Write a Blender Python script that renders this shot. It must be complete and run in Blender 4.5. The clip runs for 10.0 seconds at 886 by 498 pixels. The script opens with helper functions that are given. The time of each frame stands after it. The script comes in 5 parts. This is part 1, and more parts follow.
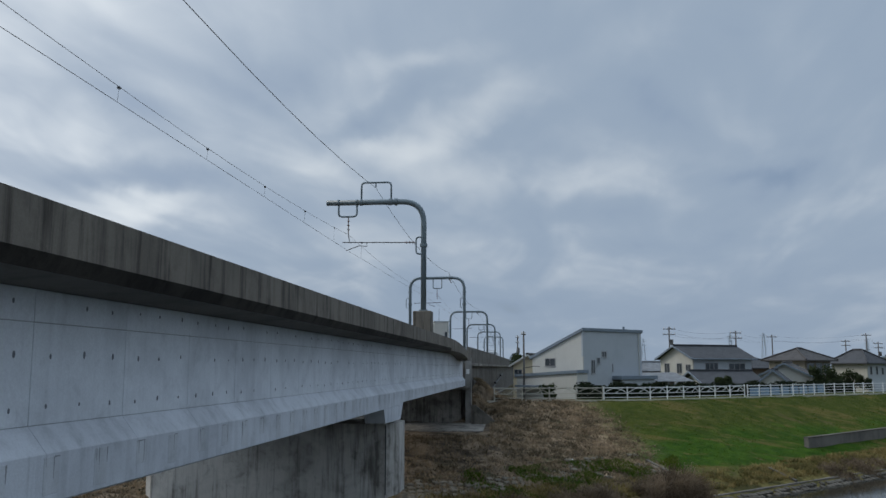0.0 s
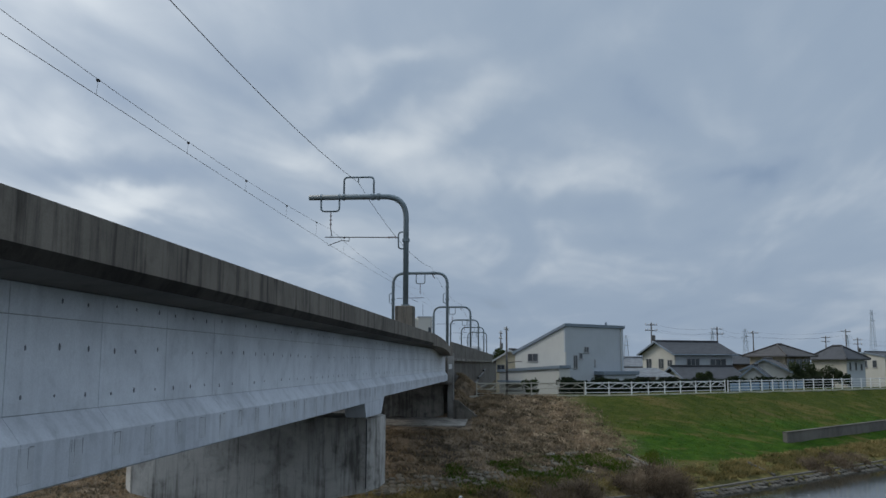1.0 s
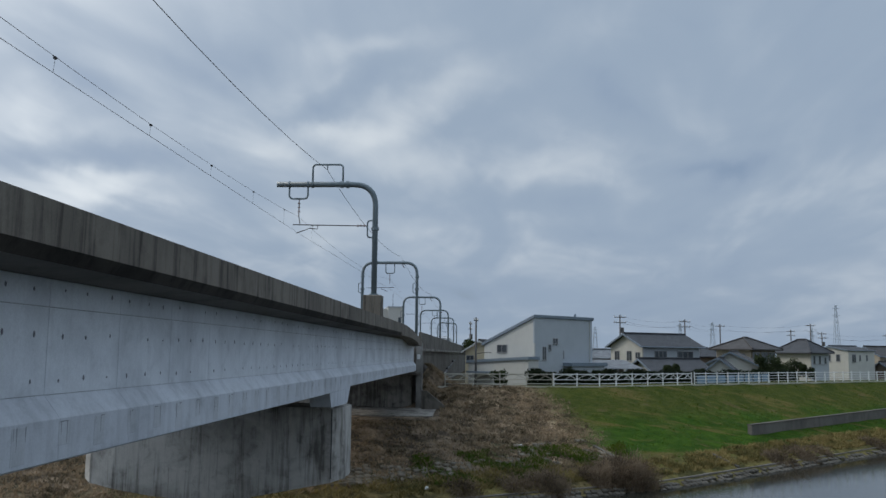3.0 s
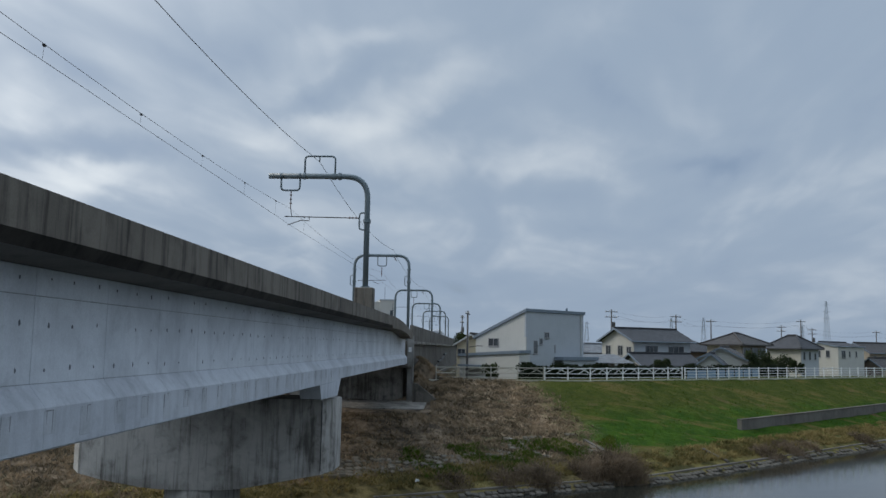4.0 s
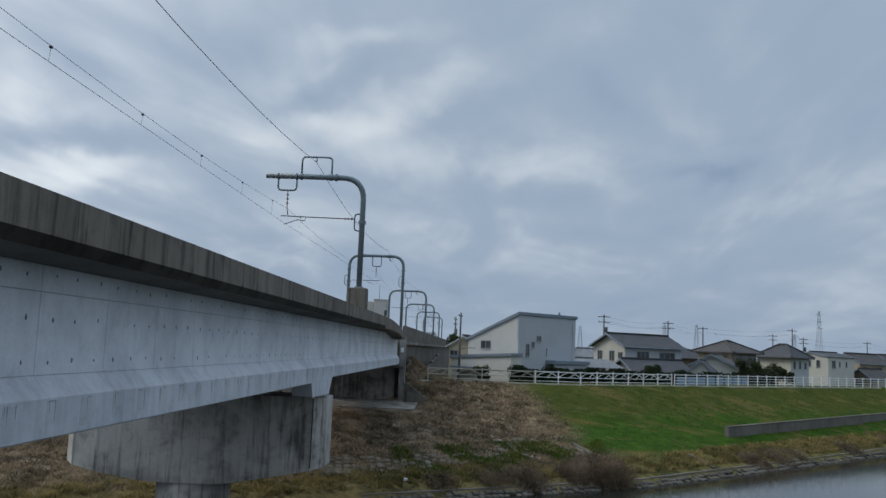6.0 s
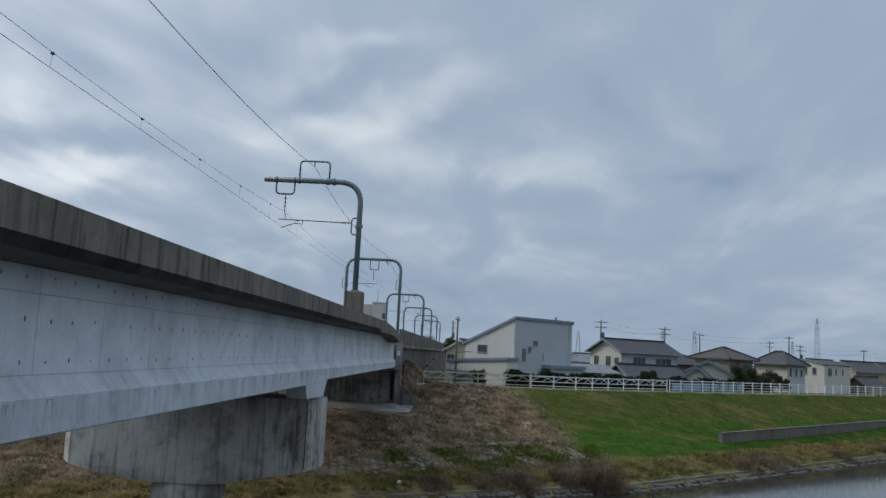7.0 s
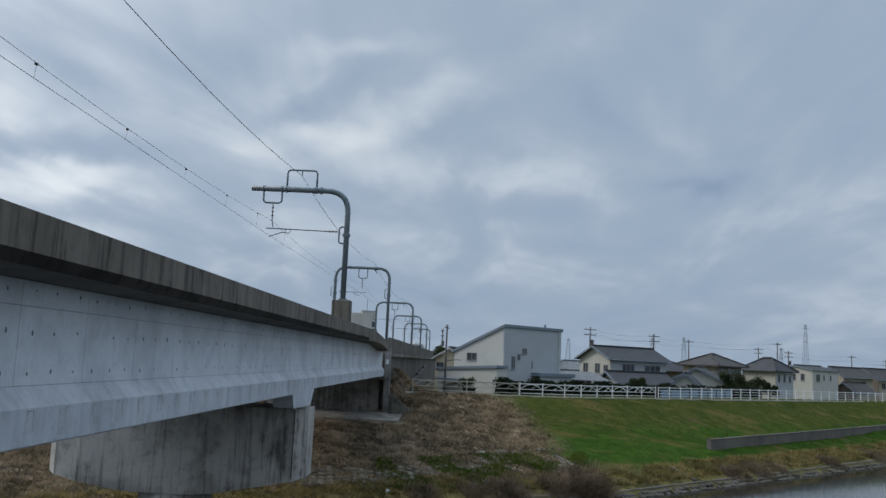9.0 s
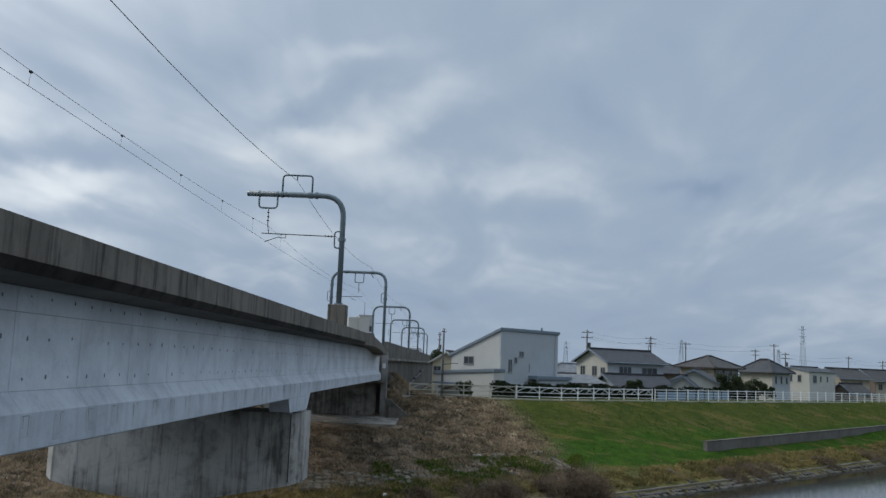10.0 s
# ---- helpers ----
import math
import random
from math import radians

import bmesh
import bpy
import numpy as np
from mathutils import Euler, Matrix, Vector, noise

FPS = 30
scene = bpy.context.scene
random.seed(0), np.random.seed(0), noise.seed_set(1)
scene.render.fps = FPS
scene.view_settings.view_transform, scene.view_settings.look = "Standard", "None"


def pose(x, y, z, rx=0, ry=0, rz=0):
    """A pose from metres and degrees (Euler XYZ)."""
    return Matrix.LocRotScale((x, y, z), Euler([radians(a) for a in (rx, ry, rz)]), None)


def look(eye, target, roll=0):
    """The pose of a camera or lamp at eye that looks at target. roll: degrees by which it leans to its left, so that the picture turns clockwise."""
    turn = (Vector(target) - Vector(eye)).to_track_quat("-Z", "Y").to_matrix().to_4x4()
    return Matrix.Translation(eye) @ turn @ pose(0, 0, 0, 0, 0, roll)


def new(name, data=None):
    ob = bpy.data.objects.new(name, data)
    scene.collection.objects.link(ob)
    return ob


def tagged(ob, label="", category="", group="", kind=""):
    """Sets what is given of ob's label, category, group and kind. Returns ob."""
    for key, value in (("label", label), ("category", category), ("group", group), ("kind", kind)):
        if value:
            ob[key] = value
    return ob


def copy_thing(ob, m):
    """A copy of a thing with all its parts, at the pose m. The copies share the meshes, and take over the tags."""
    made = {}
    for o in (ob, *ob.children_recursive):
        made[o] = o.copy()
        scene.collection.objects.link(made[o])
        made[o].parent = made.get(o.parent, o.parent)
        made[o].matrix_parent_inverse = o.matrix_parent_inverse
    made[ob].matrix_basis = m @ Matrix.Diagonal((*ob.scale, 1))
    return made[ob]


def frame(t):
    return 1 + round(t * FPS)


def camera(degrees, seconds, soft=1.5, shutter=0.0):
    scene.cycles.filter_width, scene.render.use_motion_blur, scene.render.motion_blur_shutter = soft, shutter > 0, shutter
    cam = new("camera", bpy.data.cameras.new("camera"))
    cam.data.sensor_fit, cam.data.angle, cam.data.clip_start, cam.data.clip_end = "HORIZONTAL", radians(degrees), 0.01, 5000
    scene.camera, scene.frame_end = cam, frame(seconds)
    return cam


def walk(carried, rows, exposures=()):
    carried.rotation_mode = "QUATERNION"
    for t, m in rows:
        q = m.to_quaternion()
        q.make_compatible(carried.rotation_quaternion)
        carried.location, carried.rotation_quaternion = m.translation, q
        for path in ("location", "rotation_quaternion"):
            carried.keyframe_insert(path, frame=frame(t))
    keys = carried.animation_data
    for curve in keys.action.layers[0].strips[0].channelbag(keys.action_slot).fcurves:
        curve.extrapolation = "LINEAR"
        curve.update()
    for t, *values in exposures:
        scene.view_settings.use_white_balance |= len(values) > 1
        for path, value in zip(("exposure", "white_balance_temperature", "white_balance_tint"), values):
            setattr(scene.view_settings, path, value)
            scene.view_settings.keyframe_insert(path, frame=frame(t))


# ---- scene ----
cam = camera(53.7, 10.0)
PATH = [
    (0, (0.012, -0.02, 5.629), (-0.192, 1.951, 5.897), 0.0),
    (0.5, (0.072, -0.098, 5.615), (-0.117, 1.876, 5.879), 0.0),
    (1, (0.135, -0.102, 5.593), (-0.034, 1.874, 5.851), 0.1),
    (1.5, (0.171, -0.053, 5.603), (0.017, 1.924, 5.858), 0.2),
    (2, (0.122, -0.035, 5.603), (-0.006, 1.946, 5.849), 0.4),
    (2.5, (0.186, 0.117, 5.596), (0.068, 2.099, 5.84), 0.5),
    (3, (0.215, 0.229, 5.58), (0.111, 2.212, 5.817), 0.6),
    (4.5, (0.251, 0.298, 5.561), (0.171, 2.285, 5.781), 1.2),
    (5, (0.235, 0.128, 5.58), (0.159, 2.115, 5.8), 1.5),
    (5.5, (0.31, -0.075, 5.576), (0.234, 1.911, 5.798), 1.9),
    (7, (0.588, -0.694, 5.603), (0.511, 1.291, 5.836), 2.9),
    (7.5, (0.707, -0.771, 5.6), (0.634, 1.213, 5.838), 3.0),
    (8, (0.69, -0.783, 5.618), (0.624, 1.201, 5.859), 2.9),
    (8.5, (0.697, -0.769, 5.614), (0.637, 1.215, 5.862), 2.8),
    (9, (0.713, -0.77, 5.625), (0.658, 1.214, 5.877), 2.6),
    (9.5, (0.738, -0.819, 5.627), (0.687, 1.164, 5.883), 2.4),
    (10, (0.814, -0.911, 5.611), (0.765, 1.072, 5.872), 2.2),
]
walk(cam, [(t, look(eye, target, roll)) for t, eye, target, roll in PATH],
     [(0, -0.02), (3, 0.02), (5, 0.06), (10, 0.08)])

# ---- light: bright overcast, sun behind thin cloud ahead and to the left ----
SUN_DIR = Vector((-0.80, 0.30, 0.62)).normalized()
sun_data = bpy.data.lights.new("sun", "SUN")
sun_data.energy, sun_data.angle, sun_data.color = 1.25, radians(14), (1.0, 0.96, 0.90)
sun_ob = new("sun", sun_data)
sun_ob.matrix_world = look(SUN_DIR * 200, (0, 0, 0))


class Nodes:
    """A short way to write node trees."""

    def __init__(self, tree):
        self.tree = tree
        tree.nodes.clear()

    def add(self, kind, **values):
        node = self.tree.nodes.new(kind)
        for key, value in values.items():
            setattr(node, key, value)
        return node

    def link(self, a, b):
        self.tree.links.new(a, b)

    def feed(self, socket, value):
        if isinstance(value, bpy.types.NodeSocket):
            self.link(value, socket)
        else:
            socket.default_value = value

    def math(self, op, a, b=0.0, clamp=False):
        n = self.add("ShaderNodeMath", operation=op, use_clamp=clamp)
        self.feed(n.inputs[0], a)
        self.feed(n.inputs[1], b)
        return n.outputs[0]

    def ramp(self, value, stops):
        n = self.add("ShaderNodeMapRange", interpolation_type="SMOOTHSTEP")
        self.feed(n.inputs[0], value)
        n.inputs[1].default_value, n.inputs[2].default_value = stops[0], stops[1]
        n.inputs[3].default_value, n.inputs[4].default_value = (stops[2], stops[3]) if len(stops) > 2 else (0.0, 1.0)
        return n.outputs[0]

    def noise(self, vector, scale, detail=4.0, rough=0.55, warp=0.0):
        n = self.add("ShaderNodeTexNoise")
        self.feed(n.inputs["Vector"], vector)
        n.inputs["Scale"].default_value, n.inputs["Detail"].default_value = scale, detail
        n.inputs["Roughness"].default_value, n.inputs["Distortion"].default_value = rough, warp
        return n.outputs[0]

    def mix(self, fac, a, b, blend="MIX"):
        n = self.add("ShaderNodeMix", data_type="RGBA", blend_type=blend)
        self.feed(n.inputs[0], fac)
        self.feed(n.inputs[6], a if isinstance(a, bpy.types.NodeSocket) else (*a, 1))
        self.feed(n.inputs[7], b if isinstance(b, bpy.types.NodeSocket) else (*b, 1))
        return n.outputs[2]

    def mapping(self, vector, scale=(1, 1, 1), rot=(0, 0, 0), loc=(0, 0, 0)):
        n = self.add("ShaderNodeMapping")
        self.link(vector, n.inputs[0])
        n.inputs["Location"].default_value = loc
        n.inputs["Rotation"].default_value = [radians(a) for a in rot]
        n.inputs["Scale"].default_value = scale
        return n.outputs[0]


# soft cloud banks and gaps: right, up, turn, half length, half width (degrees of view), brightness
CLOUDS = [
    (-5.2, 6.1, 4, 4.6, 0.9, 0.42), (1.0, 8.4, 38, 4.8, 1.5, 0.40), (-6.8, 10.0, 36, 5.0, 1.7, 0.30), (9, 12.5, 18, 8.0, 2.2, 0.26), (17, 9.5, -32, 6.0, 1.3, 0.22), (6, 4.2, 6, 7.0, 1.2, 0.22), (-1.4, 12.5, 8, 4.5, 0.9, 0.35), (-2.0, 5.0, 8, 7.0, 1.4, 0.18),
    (-20, 2.8, 3, 6.5, 1.4, 0.55), (-17, 0.8, -4, 6.0, 0.9, -0.30), (-19, 4.8, 0, 5.0, 0.9, -0.55), (-26, 12.5, -50, 5.5, 3.2, 0.30),
    (-25, 7.5, 20, 5.0, 2.2, 0.30), (-21, 10.2, -30, 4.5, 1.1, -0.35), (-12, 11.5, -20, 4.0, 1.8, -0.35), (-4.4, 8.5, 32, 3.6, 0.9, -0.55),
    (3.0, 7.0, 25, 6.0, 0.9, -0.22), (13, 9.5, -28, 7.5, 2.6, -0.30), (21, 4.5, 8, 4.0, 0.8, -0.45), (17, 6.5, 14, 9.0, 1.5, 0.20),
    (14.5, 0.0, -3, 5.0, 0.8, -0.35), (5.5, -3.6, 2, 3.0, 0.5, -0.40), (20, 1.5, 12, 7.0, 1.0, 0.28), (24, 11.5, -55, 5.0, 2.0, 0.25),
]


def make_world():
    world = bpy.data.worlds.new("overcast_sky")
    scene.world = world
    world.use_nodes = True
    n = Nodes(world.node_tree)
    geo = n.add("ShaderNodeTexCoord").outputs["Generated"]
    sky = n.add("ShaderNodeTexSky", sky_type="NISHITA", sun_disc=False)
    sky.sun_elevation = math.asin(SUN_DIR.z)
    sky.sun_rotation = math.atan2(SUN_DIR.x, SUN_DIR.y)
    sky.air_density, sky.dust_density = 1.2, 1.5
    blue = n.mix(1.0, sky.outputs[0], (0.085, 0.085, 0.085), "MULTIPLY")
    split = n.add("ShaderNodeSeparateXYZ")
    n.link(geo, split.inputs[0])
    up = n.math("ADD", n.math("MAXIMUM", split.outputs[2], 0.0), 0.16)
    comb = n.add("ShaderNodeCombineXYZ")
    n.link(n.math("DIVIDE", split.outputs[0], up), comb.inputs[0])
    n.link(n.math("DIVIDE", split.outputs[1], up), comb.inputs[1])
    long = n.mapping(comb.outputs[0], (1.0, 0.5, 1.0), (0, 0, -42))
    big = n.noise(comb.outputs[0], 0.8, 2.0, 0.5, 0.5)
    streak = n.noise(long, 2.0, 3.0, 0.5, 0.8)
    fine = n.noise(long, 6.0, 5.0, 0.55, 0.6)
    body = n.math("ADD", n.math("MULTIPLY", big, 0.40), n.math("ADD", n.math("MULTIPLY", streak, 0.48), n.math("MULTIPLY", fine, 0.12)))
    # the named cloud banks, in degrees about the bearing of the line
    ahead, right = Vector((-0.1030, 0.9946, 0.0)), Vector((0.9946, 0.1030, 0.0))
    tilt = radians(7.8)
    fwd = ahead * math.cos(tilt) + Vector((0, 0, math.sin(tilt)))
    top = Vector((0, 0, math.cos(tilt))) - ahead * math.sin(tilt)

    def along(axis):
        d = n.add("ShaderNodeVectorMath", operation="DOT_PRODUCT")
        n.link(geo, d.inputs[0])
        d.inputs[1].default_value = axis
        return d.outputs["Value"]
    depth = along(fwd)
    safe = n.math("MAXIMUM", depth, 0.15)
    c2 = n.add("ShaderNodeCombineXYZ")
    n.link(n.math("MULTIPLY", n.math("DIVIDE", along(right), safe), 57.3), c2.inputs[0])
    n.link(n.math("MULTIPLY", n.math("DIVIDE", along(top), safe), 57.3), c2.inputs[1])
    wob = n.add("ShaderNodeTexNoise")
    n.link(c2.outputs[0], wob.inputs["Vector"])
    wob.inputs["Scale"].default_value, wob.inputs["Detail"].default_value = 0.22, 4.0
    shift = n.add("ShaderNodeVectorMath", operation="MULTIPLY_ADD")
    n.link(wob.outputs["Color"], shift.inputs[0])
    shift.inputs[1].default_value, shift.inputs[2].default_value = (3.4, 3.4, 0), (-1.7, -1.7, 0)
    add = n.add("ShaderNodeVectorMath", operation="ADD")
    n.link(c2.outputs[0], add.inputs[0])
    n.link(shift.outputs[0], add.inputs[1])
    total = None
    for x, y, turn, length, width, gain in CLOUDS:
        mp = n.add("ShaderNodeMapping", vector_type="TEXTURE")
        n.link(add.outputs[0], mp.inputs[0])
        mp.inputs["Location"].default_value = (x, y, 0)
        mp.inputs["Rotation"].default_value = (0, 0, radians(turn))
        mp.inputs["Scale"].default_value = (length, width, 1)
        ln = n.add("ShaderNodeVectorMath", operation="LENGTH")
        n.link(mp.outputs[0], ln.inputs[0])
        g = n.ramp(ln.outputs["Value"], (0.0, 1.7, gain, 0.0))
        total = g if total is None else n.math("ADD", total, g)
    total = n.math("MULTIPLY", total, n.ramp(depth, (0.2, 0.5)))
    level = n.math("ADD", n.math("MULTIPLY", n.math("SUBTRACT", body, 0.5), 2.7), n.math("MULTIPLY", n.math("ADD", total, 0.12), 0.60))
    near_sun = n.ramp(along(SUN_DIR), (0.45, 1.0))
    dark = n.mix(n.ramp(level, (-0.75, 0.0)), (0.230, 0.300, 0.425), (0.365, 0.430, 0.515))
    grey = n.mix(n.ramp(level, (-0.05, 0.75)), dark, (0.72, 0.735, 0.745))
    grey = n.mix(n.ramp(level, (-0.7, -0.15, 0.35, 0.0)), grey, blue)
    lit = n.mix(n.math("MULTIPLY", near_sun, 0.8), grey, n.mix(n.ramp(level, (-0.3, 0.6)), (0.52, 0.57, 0.65), (1.30, 1.26, 1.20)))
    low = n.ramp(split.outputs[2], (0.0, 0.16, 0.72, 0.0))
    colour = n.mix(low, lit, (0.322, 0.382, 0.467))
    colour = n.mix(1.0, colour, (0.845, 0.908, 0.972), "MULTIPLY")
    # overcast: the zenith is the brightest part
    gain = n.ramp(split.outputs[2], (0.45, 0.95, 1.0, 2.6))
    back = n.add("ShaderNodeBackground")
    n.link(colour, back.inputs[0])
    n.link(gain, back.inputs[1])
    n.link(back.outputs[0], n.add("ShaderNodeOutputWorld").inputs[0])


make_world()


# ---- materials ----
def material(name, rough=0.8, metal=0.0):
    m = bpy.data.materials.new(name)
    m.use_nodes = True
    n = Nodes(m.node_tree)
    b = n.add("ShaderNodeBsdfPrincipled")
    b.inputs["Roughness"].default_value, b.inputs["Metallic"].default_value = rough, metal
    n.link(b.outputs[0], n.add("ShaderNodeOutputMaterial").inputs[0])
    return m, n, b


def bump(n, b, height, strength=0.3, distance=0.02):
    k = n.add("ShaderNodeBump")
    k.inputs["Strength"].default_value, k.inputs["Distance"].default_value = strength, distance
    n.link(height, k.inputs["Height"])
    n.link(k.outputs[0], b.inputs["Normal"])


def world_place(n):
    return n.add("ShaderNodeNewGeometry").outputs["Position"]


def concrete(name, light, dark, streaks=0.5, blotch=0.5, vary=0.0, rough=0.85):
    """Cast concrete: cloudy tone, run-down streaks, pores."""
    m, n, b = material(name, rough)
    b.inputs["Specular IOR Level"].default_value = 0.3
    p = world_place(n)
    cloud = n.noise(p, 0.55, 5.0, 0.6, 0.4)
    run = n.noise(n.mapping(p, (3.6, 3.6, 0.28)), 1.0, 5.0, 0.62, 0.3)
    thin = n.noise(n.mapping(p, (13, 13, 0.55)), 1.0, 3.0, 0.6)
    pore = n.noise(p, 38.0, 3.0, 0.6)
    f1 = n.math("MULTIPLY", n.ramp(cloud, (0.38, 0.66)), blotch)
    f2 = n.math("MULTIPLY", n.ramp(run, (0.47, 0.68)), streaks)
    f3 = n.math("MULTIPLY", n.ramp(thin, (0.56, 0.74)), streaks * 0.6)
    mid = n.noise(p, 2.3, 5.0, 0.65, 0.5)
    f1 = n.math("ADD", f1, n.math("MULTIPLY", n.ramp(mid, (0.50, 0.70)), blotch * 0.6))
    f = n.math("ADD", n.math("ADD", f1, f2), f3, True)
    c = n.mix(f, light, dark)
    c = n.mix(n.ramp(pore, (0.3, 0.7, 0.0, 0.16)), c, tuple(v * 0.55 for v in dark))
    if vary:
        r = n.add("ShaderNodeObjectInfo").outputs["Random"]
        c = n.mix(n.math("MULTIPLY", r, vary), c, tuple(v * 0.6 for v in light))
    n.link(c, b.inputs["Base Color"])
    bump(n, b, n.math("ADD", pore, n.math("MULTIPLY", run, 0.8)), 0.25, 0.01)
    return m


def paint(name, colour, rough=0.5, metal=0.0, dirt=0.25, scale=3.0, vary=0.0):
    m, n, b = material(name, rough, metal)
    p = world_place(n)
    k = n.noise(p, scale, 5.0, 0.6)
    runs = n.noise(n.mapping(p, (4, 4, 0.4)), 1.5, 4.0)
    f = n.math("MULTIPLY", n.ramp(n.math("ADD", n.math("MULTIPLY", k, 0.6), n.math("MULTIPLY", runs, 0.4)), (0.4, 0.7)), dirt)
    c = n.mix(f, colour, tuple(v * 0.45 for v in colour))
    if vary:
        r = n.add("ShaderNodeObjectInfo").outputs["Random"]
        c = n.mix(n.math("MULTIPLY", r, vary), c, tuple(v * 0.5 for v in colour))
    n.link(c, b.inputs["Base Color"])
    n.link(n.ramp(k, (0.3, 0.7, rough * 0.85, min(1.0, rough * 1.15))), b.inputs["Roughness"])
    bump(n, b, k, 0.12, 0.01)
    return m


def roof_tiles(name, colour):
    """Rows of tiles: ribs run down the slope."""
    m, n, b = material(name, 0.72)
    uv = n.add("ShaderNodeUVMap").outputs[0]
    w = n.add("ShaderNodeTexWave", wave_type="BANDS", bands_direction="X")
    n.link(uv, w.inputs[0])
    w.inputs["Scale"].default_value, w.inputs["Distortion"].default_value = 1.1, 0.1
    w2 = n.add("ShaderNodeTexWave", wave_type="BANDS", bands_direction="Y")
    n.link(uv, w2.inputs[0])
    w2.inputs["Scale"].default_value = 1.2
    k = n.noise(world_place(n), 1.6, 5.0)
    c = n.mix(n.ramp(k, (0.35, 0.7)), colour, tuple(v * 0.6 for v in colour))
    n.link(c, b.inputs["Base Color"])
    bump(n, b, n.math("ADD", w.outputs[1], n.math("MULTIPLY", w2.outputs[1], 0.5)), 0.5, 0.05)
    return m


def leafy(name, a, c2, rough=0.7):
    m, n, b = material(name, rough)
    r = n.add("ShaderNodeNewGeometry").outputs["Random Per Island"]
    k = n.noise(world_place(n), 0.7, 3.0)
    f = n.math("ADD", n.math("MULTIPLY", r, 0.45), n.math("MULTIPLY", n.ramp(k, (0.38, 0.62)), 0.55))
    col = n.mix(f, a, c2)
    n.link(col, b.inputs["Base Color"])
    b.inputs["Specular IOR Level"].default_value = 0.1
    # thin blades and leaves let light through
    thin = n.add("ShaderNodeBsdfTranslucent")
    n.link(col, thin.inputs[0])
    both = n.add("ShaderNodeMixShader")
    both.inputs[0].default_value = 0.45
    n.link(b.outputs[0], both.inputs[1])
    n.link(thin.outputs[0], both.inputs[2])
    n.link(both.outputs[0], [k for k in n.tree.nodes if k.type == "OUTPUT_MATERIAL"][0].inputs[0])
    return m


def ground_material():
    """Mown levee: dry brown by the bridge, green further on, straw at the bank."""
    m, n, b = material("levee_turf", 0.95)
    b.inputs["Specular IOR Level"].default_value = 0.08
    p = world_place(n)
    s = n.add("ShaderNodeSeparateXYZ")
    n.link(p, s.inputs[0])
    k1 = n.noise(p, 0.16, 5.0, 0.6, 0.5)
    k2 = n.noise(p, 0.9, 6.0, 0.65, 0.3)
    k3 = n.noise(p, 7.0, 5.0, 0.7)
    # across: x grows along the bank, away from the bridge
    edge = n.math("ADD", s.outputs[0], n.math("MULTIPLY", n.math("SUBTRACT", s.outputs[1], 56.0), 0.27))
    edge = n.math("ADD", edge, n.math("MULTIPLY", n.math("SUBTRACT", k1, 0.5), 7.0))
    edge = n.math("ADD", edge, n.math("MULTIPLY", n.math("SUBTRACT", k2, 0.5), 5.0))
    green = n.ramp(edge, (5.2, 10.2))
    k4 = n.noise(n.mapping(p, (0.35, 0.9, 1), (0, 0, -40)), 0.55, 5.0, 0.62, 0.5)
    vivid = n.mix(n.ramp(k2, (0.36, 0.66)), (0.022, 0.066, 0.004), (0.054, 0.110, 0.009))
    olive = n.mix(n.ramp(k2, (0.36, 0.66)), (0.042, 0.060, 0.008), (0.080, 0.090, 0.016))
    height = n.math("ADD", s.outputs[2], n.math("MULTIPLY", n.math("SUBTRACT", k1, 0.5), 4.0))
    turf = n.mix(n.ramp(height, (0.0, 1.7)), vivid, olive)
    turf = n.mix(n.ramp(k4, (0.52, 0.68)), turf, (0.125, 0.104, 0.030))
    turf = n.mix(n.ramp(n.noise(n.mapping(p, (1, 1, 1), (0, 0, 0), (31, 7, 0)), 0.21, 4.0, 0.6, 0.6), (0.60, 0.72)), turf, (0.150, 0.105, 0.050))
    # lump noise also sets the dry tone: shade of the hollows in colour
    lump = n.noise(p, 2.4, 4.0, 0.65, 0.6)
    dry = n.mix(n.ramp(n.math("ADD", n.math("MULTIPLY", k2, 0.5), n.math("MULTIPLY", lump, 0.5)), (0.40, 0.58)), (0.070, 0.052, 0.036), (0.40, 0.295, 0.190))
    low = n.ramp(s.outputs[2], (-0.55, 0.45, 1.0, 0.0))
    patch = n.math("MULTIPLY", low, n.ramp(n.noise(p, 0.33, 4.0), (0.46, 0.56)))
    dry = n.mix(patch, dry, (0.052, 0.088, 0.012))
    clump = n.noise(p, 1.5, 6.0, 0.72, 0.8)
    turf = n.mix(n.ramp(clump, (0.52, 0.68, 0.0, 0.5)), turf, (0.024, 0.040, 0.007))
    dry = n.mix(n.ramp(n.noise(n.mapping(p, (1, 1, 1), (0, 0, 0), (5, 19, 0)), 0.45, 6.0, 0.7, 0.6), (0.55, 0.66, 0.0, 0.8)), dry, (0.046, 0.050, 0.016))
    c = n.mix(green, dry, turf)
    bank = n.math("MULTIPLY", n.ramp(n.math("ADD", s.outputs[2], n.math("MULTIPLY", n.math("SUBTRACT", k2, 0.5), 0.8)), (-1.1, -0.5, 1.0, 0.0)), 0.85)
    # brown earth by the bridge, darkened to carry the bridge's shade
    soil_shade = n.ramp(n.math("ADD", s.outputs[0], n.math("MULTIPLY", n.math("SUBTRACT", k1, 0.5), 9.0)), (-4.0, 3.0, 0.8, 0.0))
    c = n.mix(soil_shade, c, n.mix(n.ramp(k2, (0.4, 0.65)), (0.050, 0.040, 0.031), (0.235, 0.178, 0.125)))
    c = n.mix(bank, c, n.mix(n.ramp(k2, (0.4, 0.6)), (0.095, 0.080, 0.034), (0.230, 0.180, 0.068)))
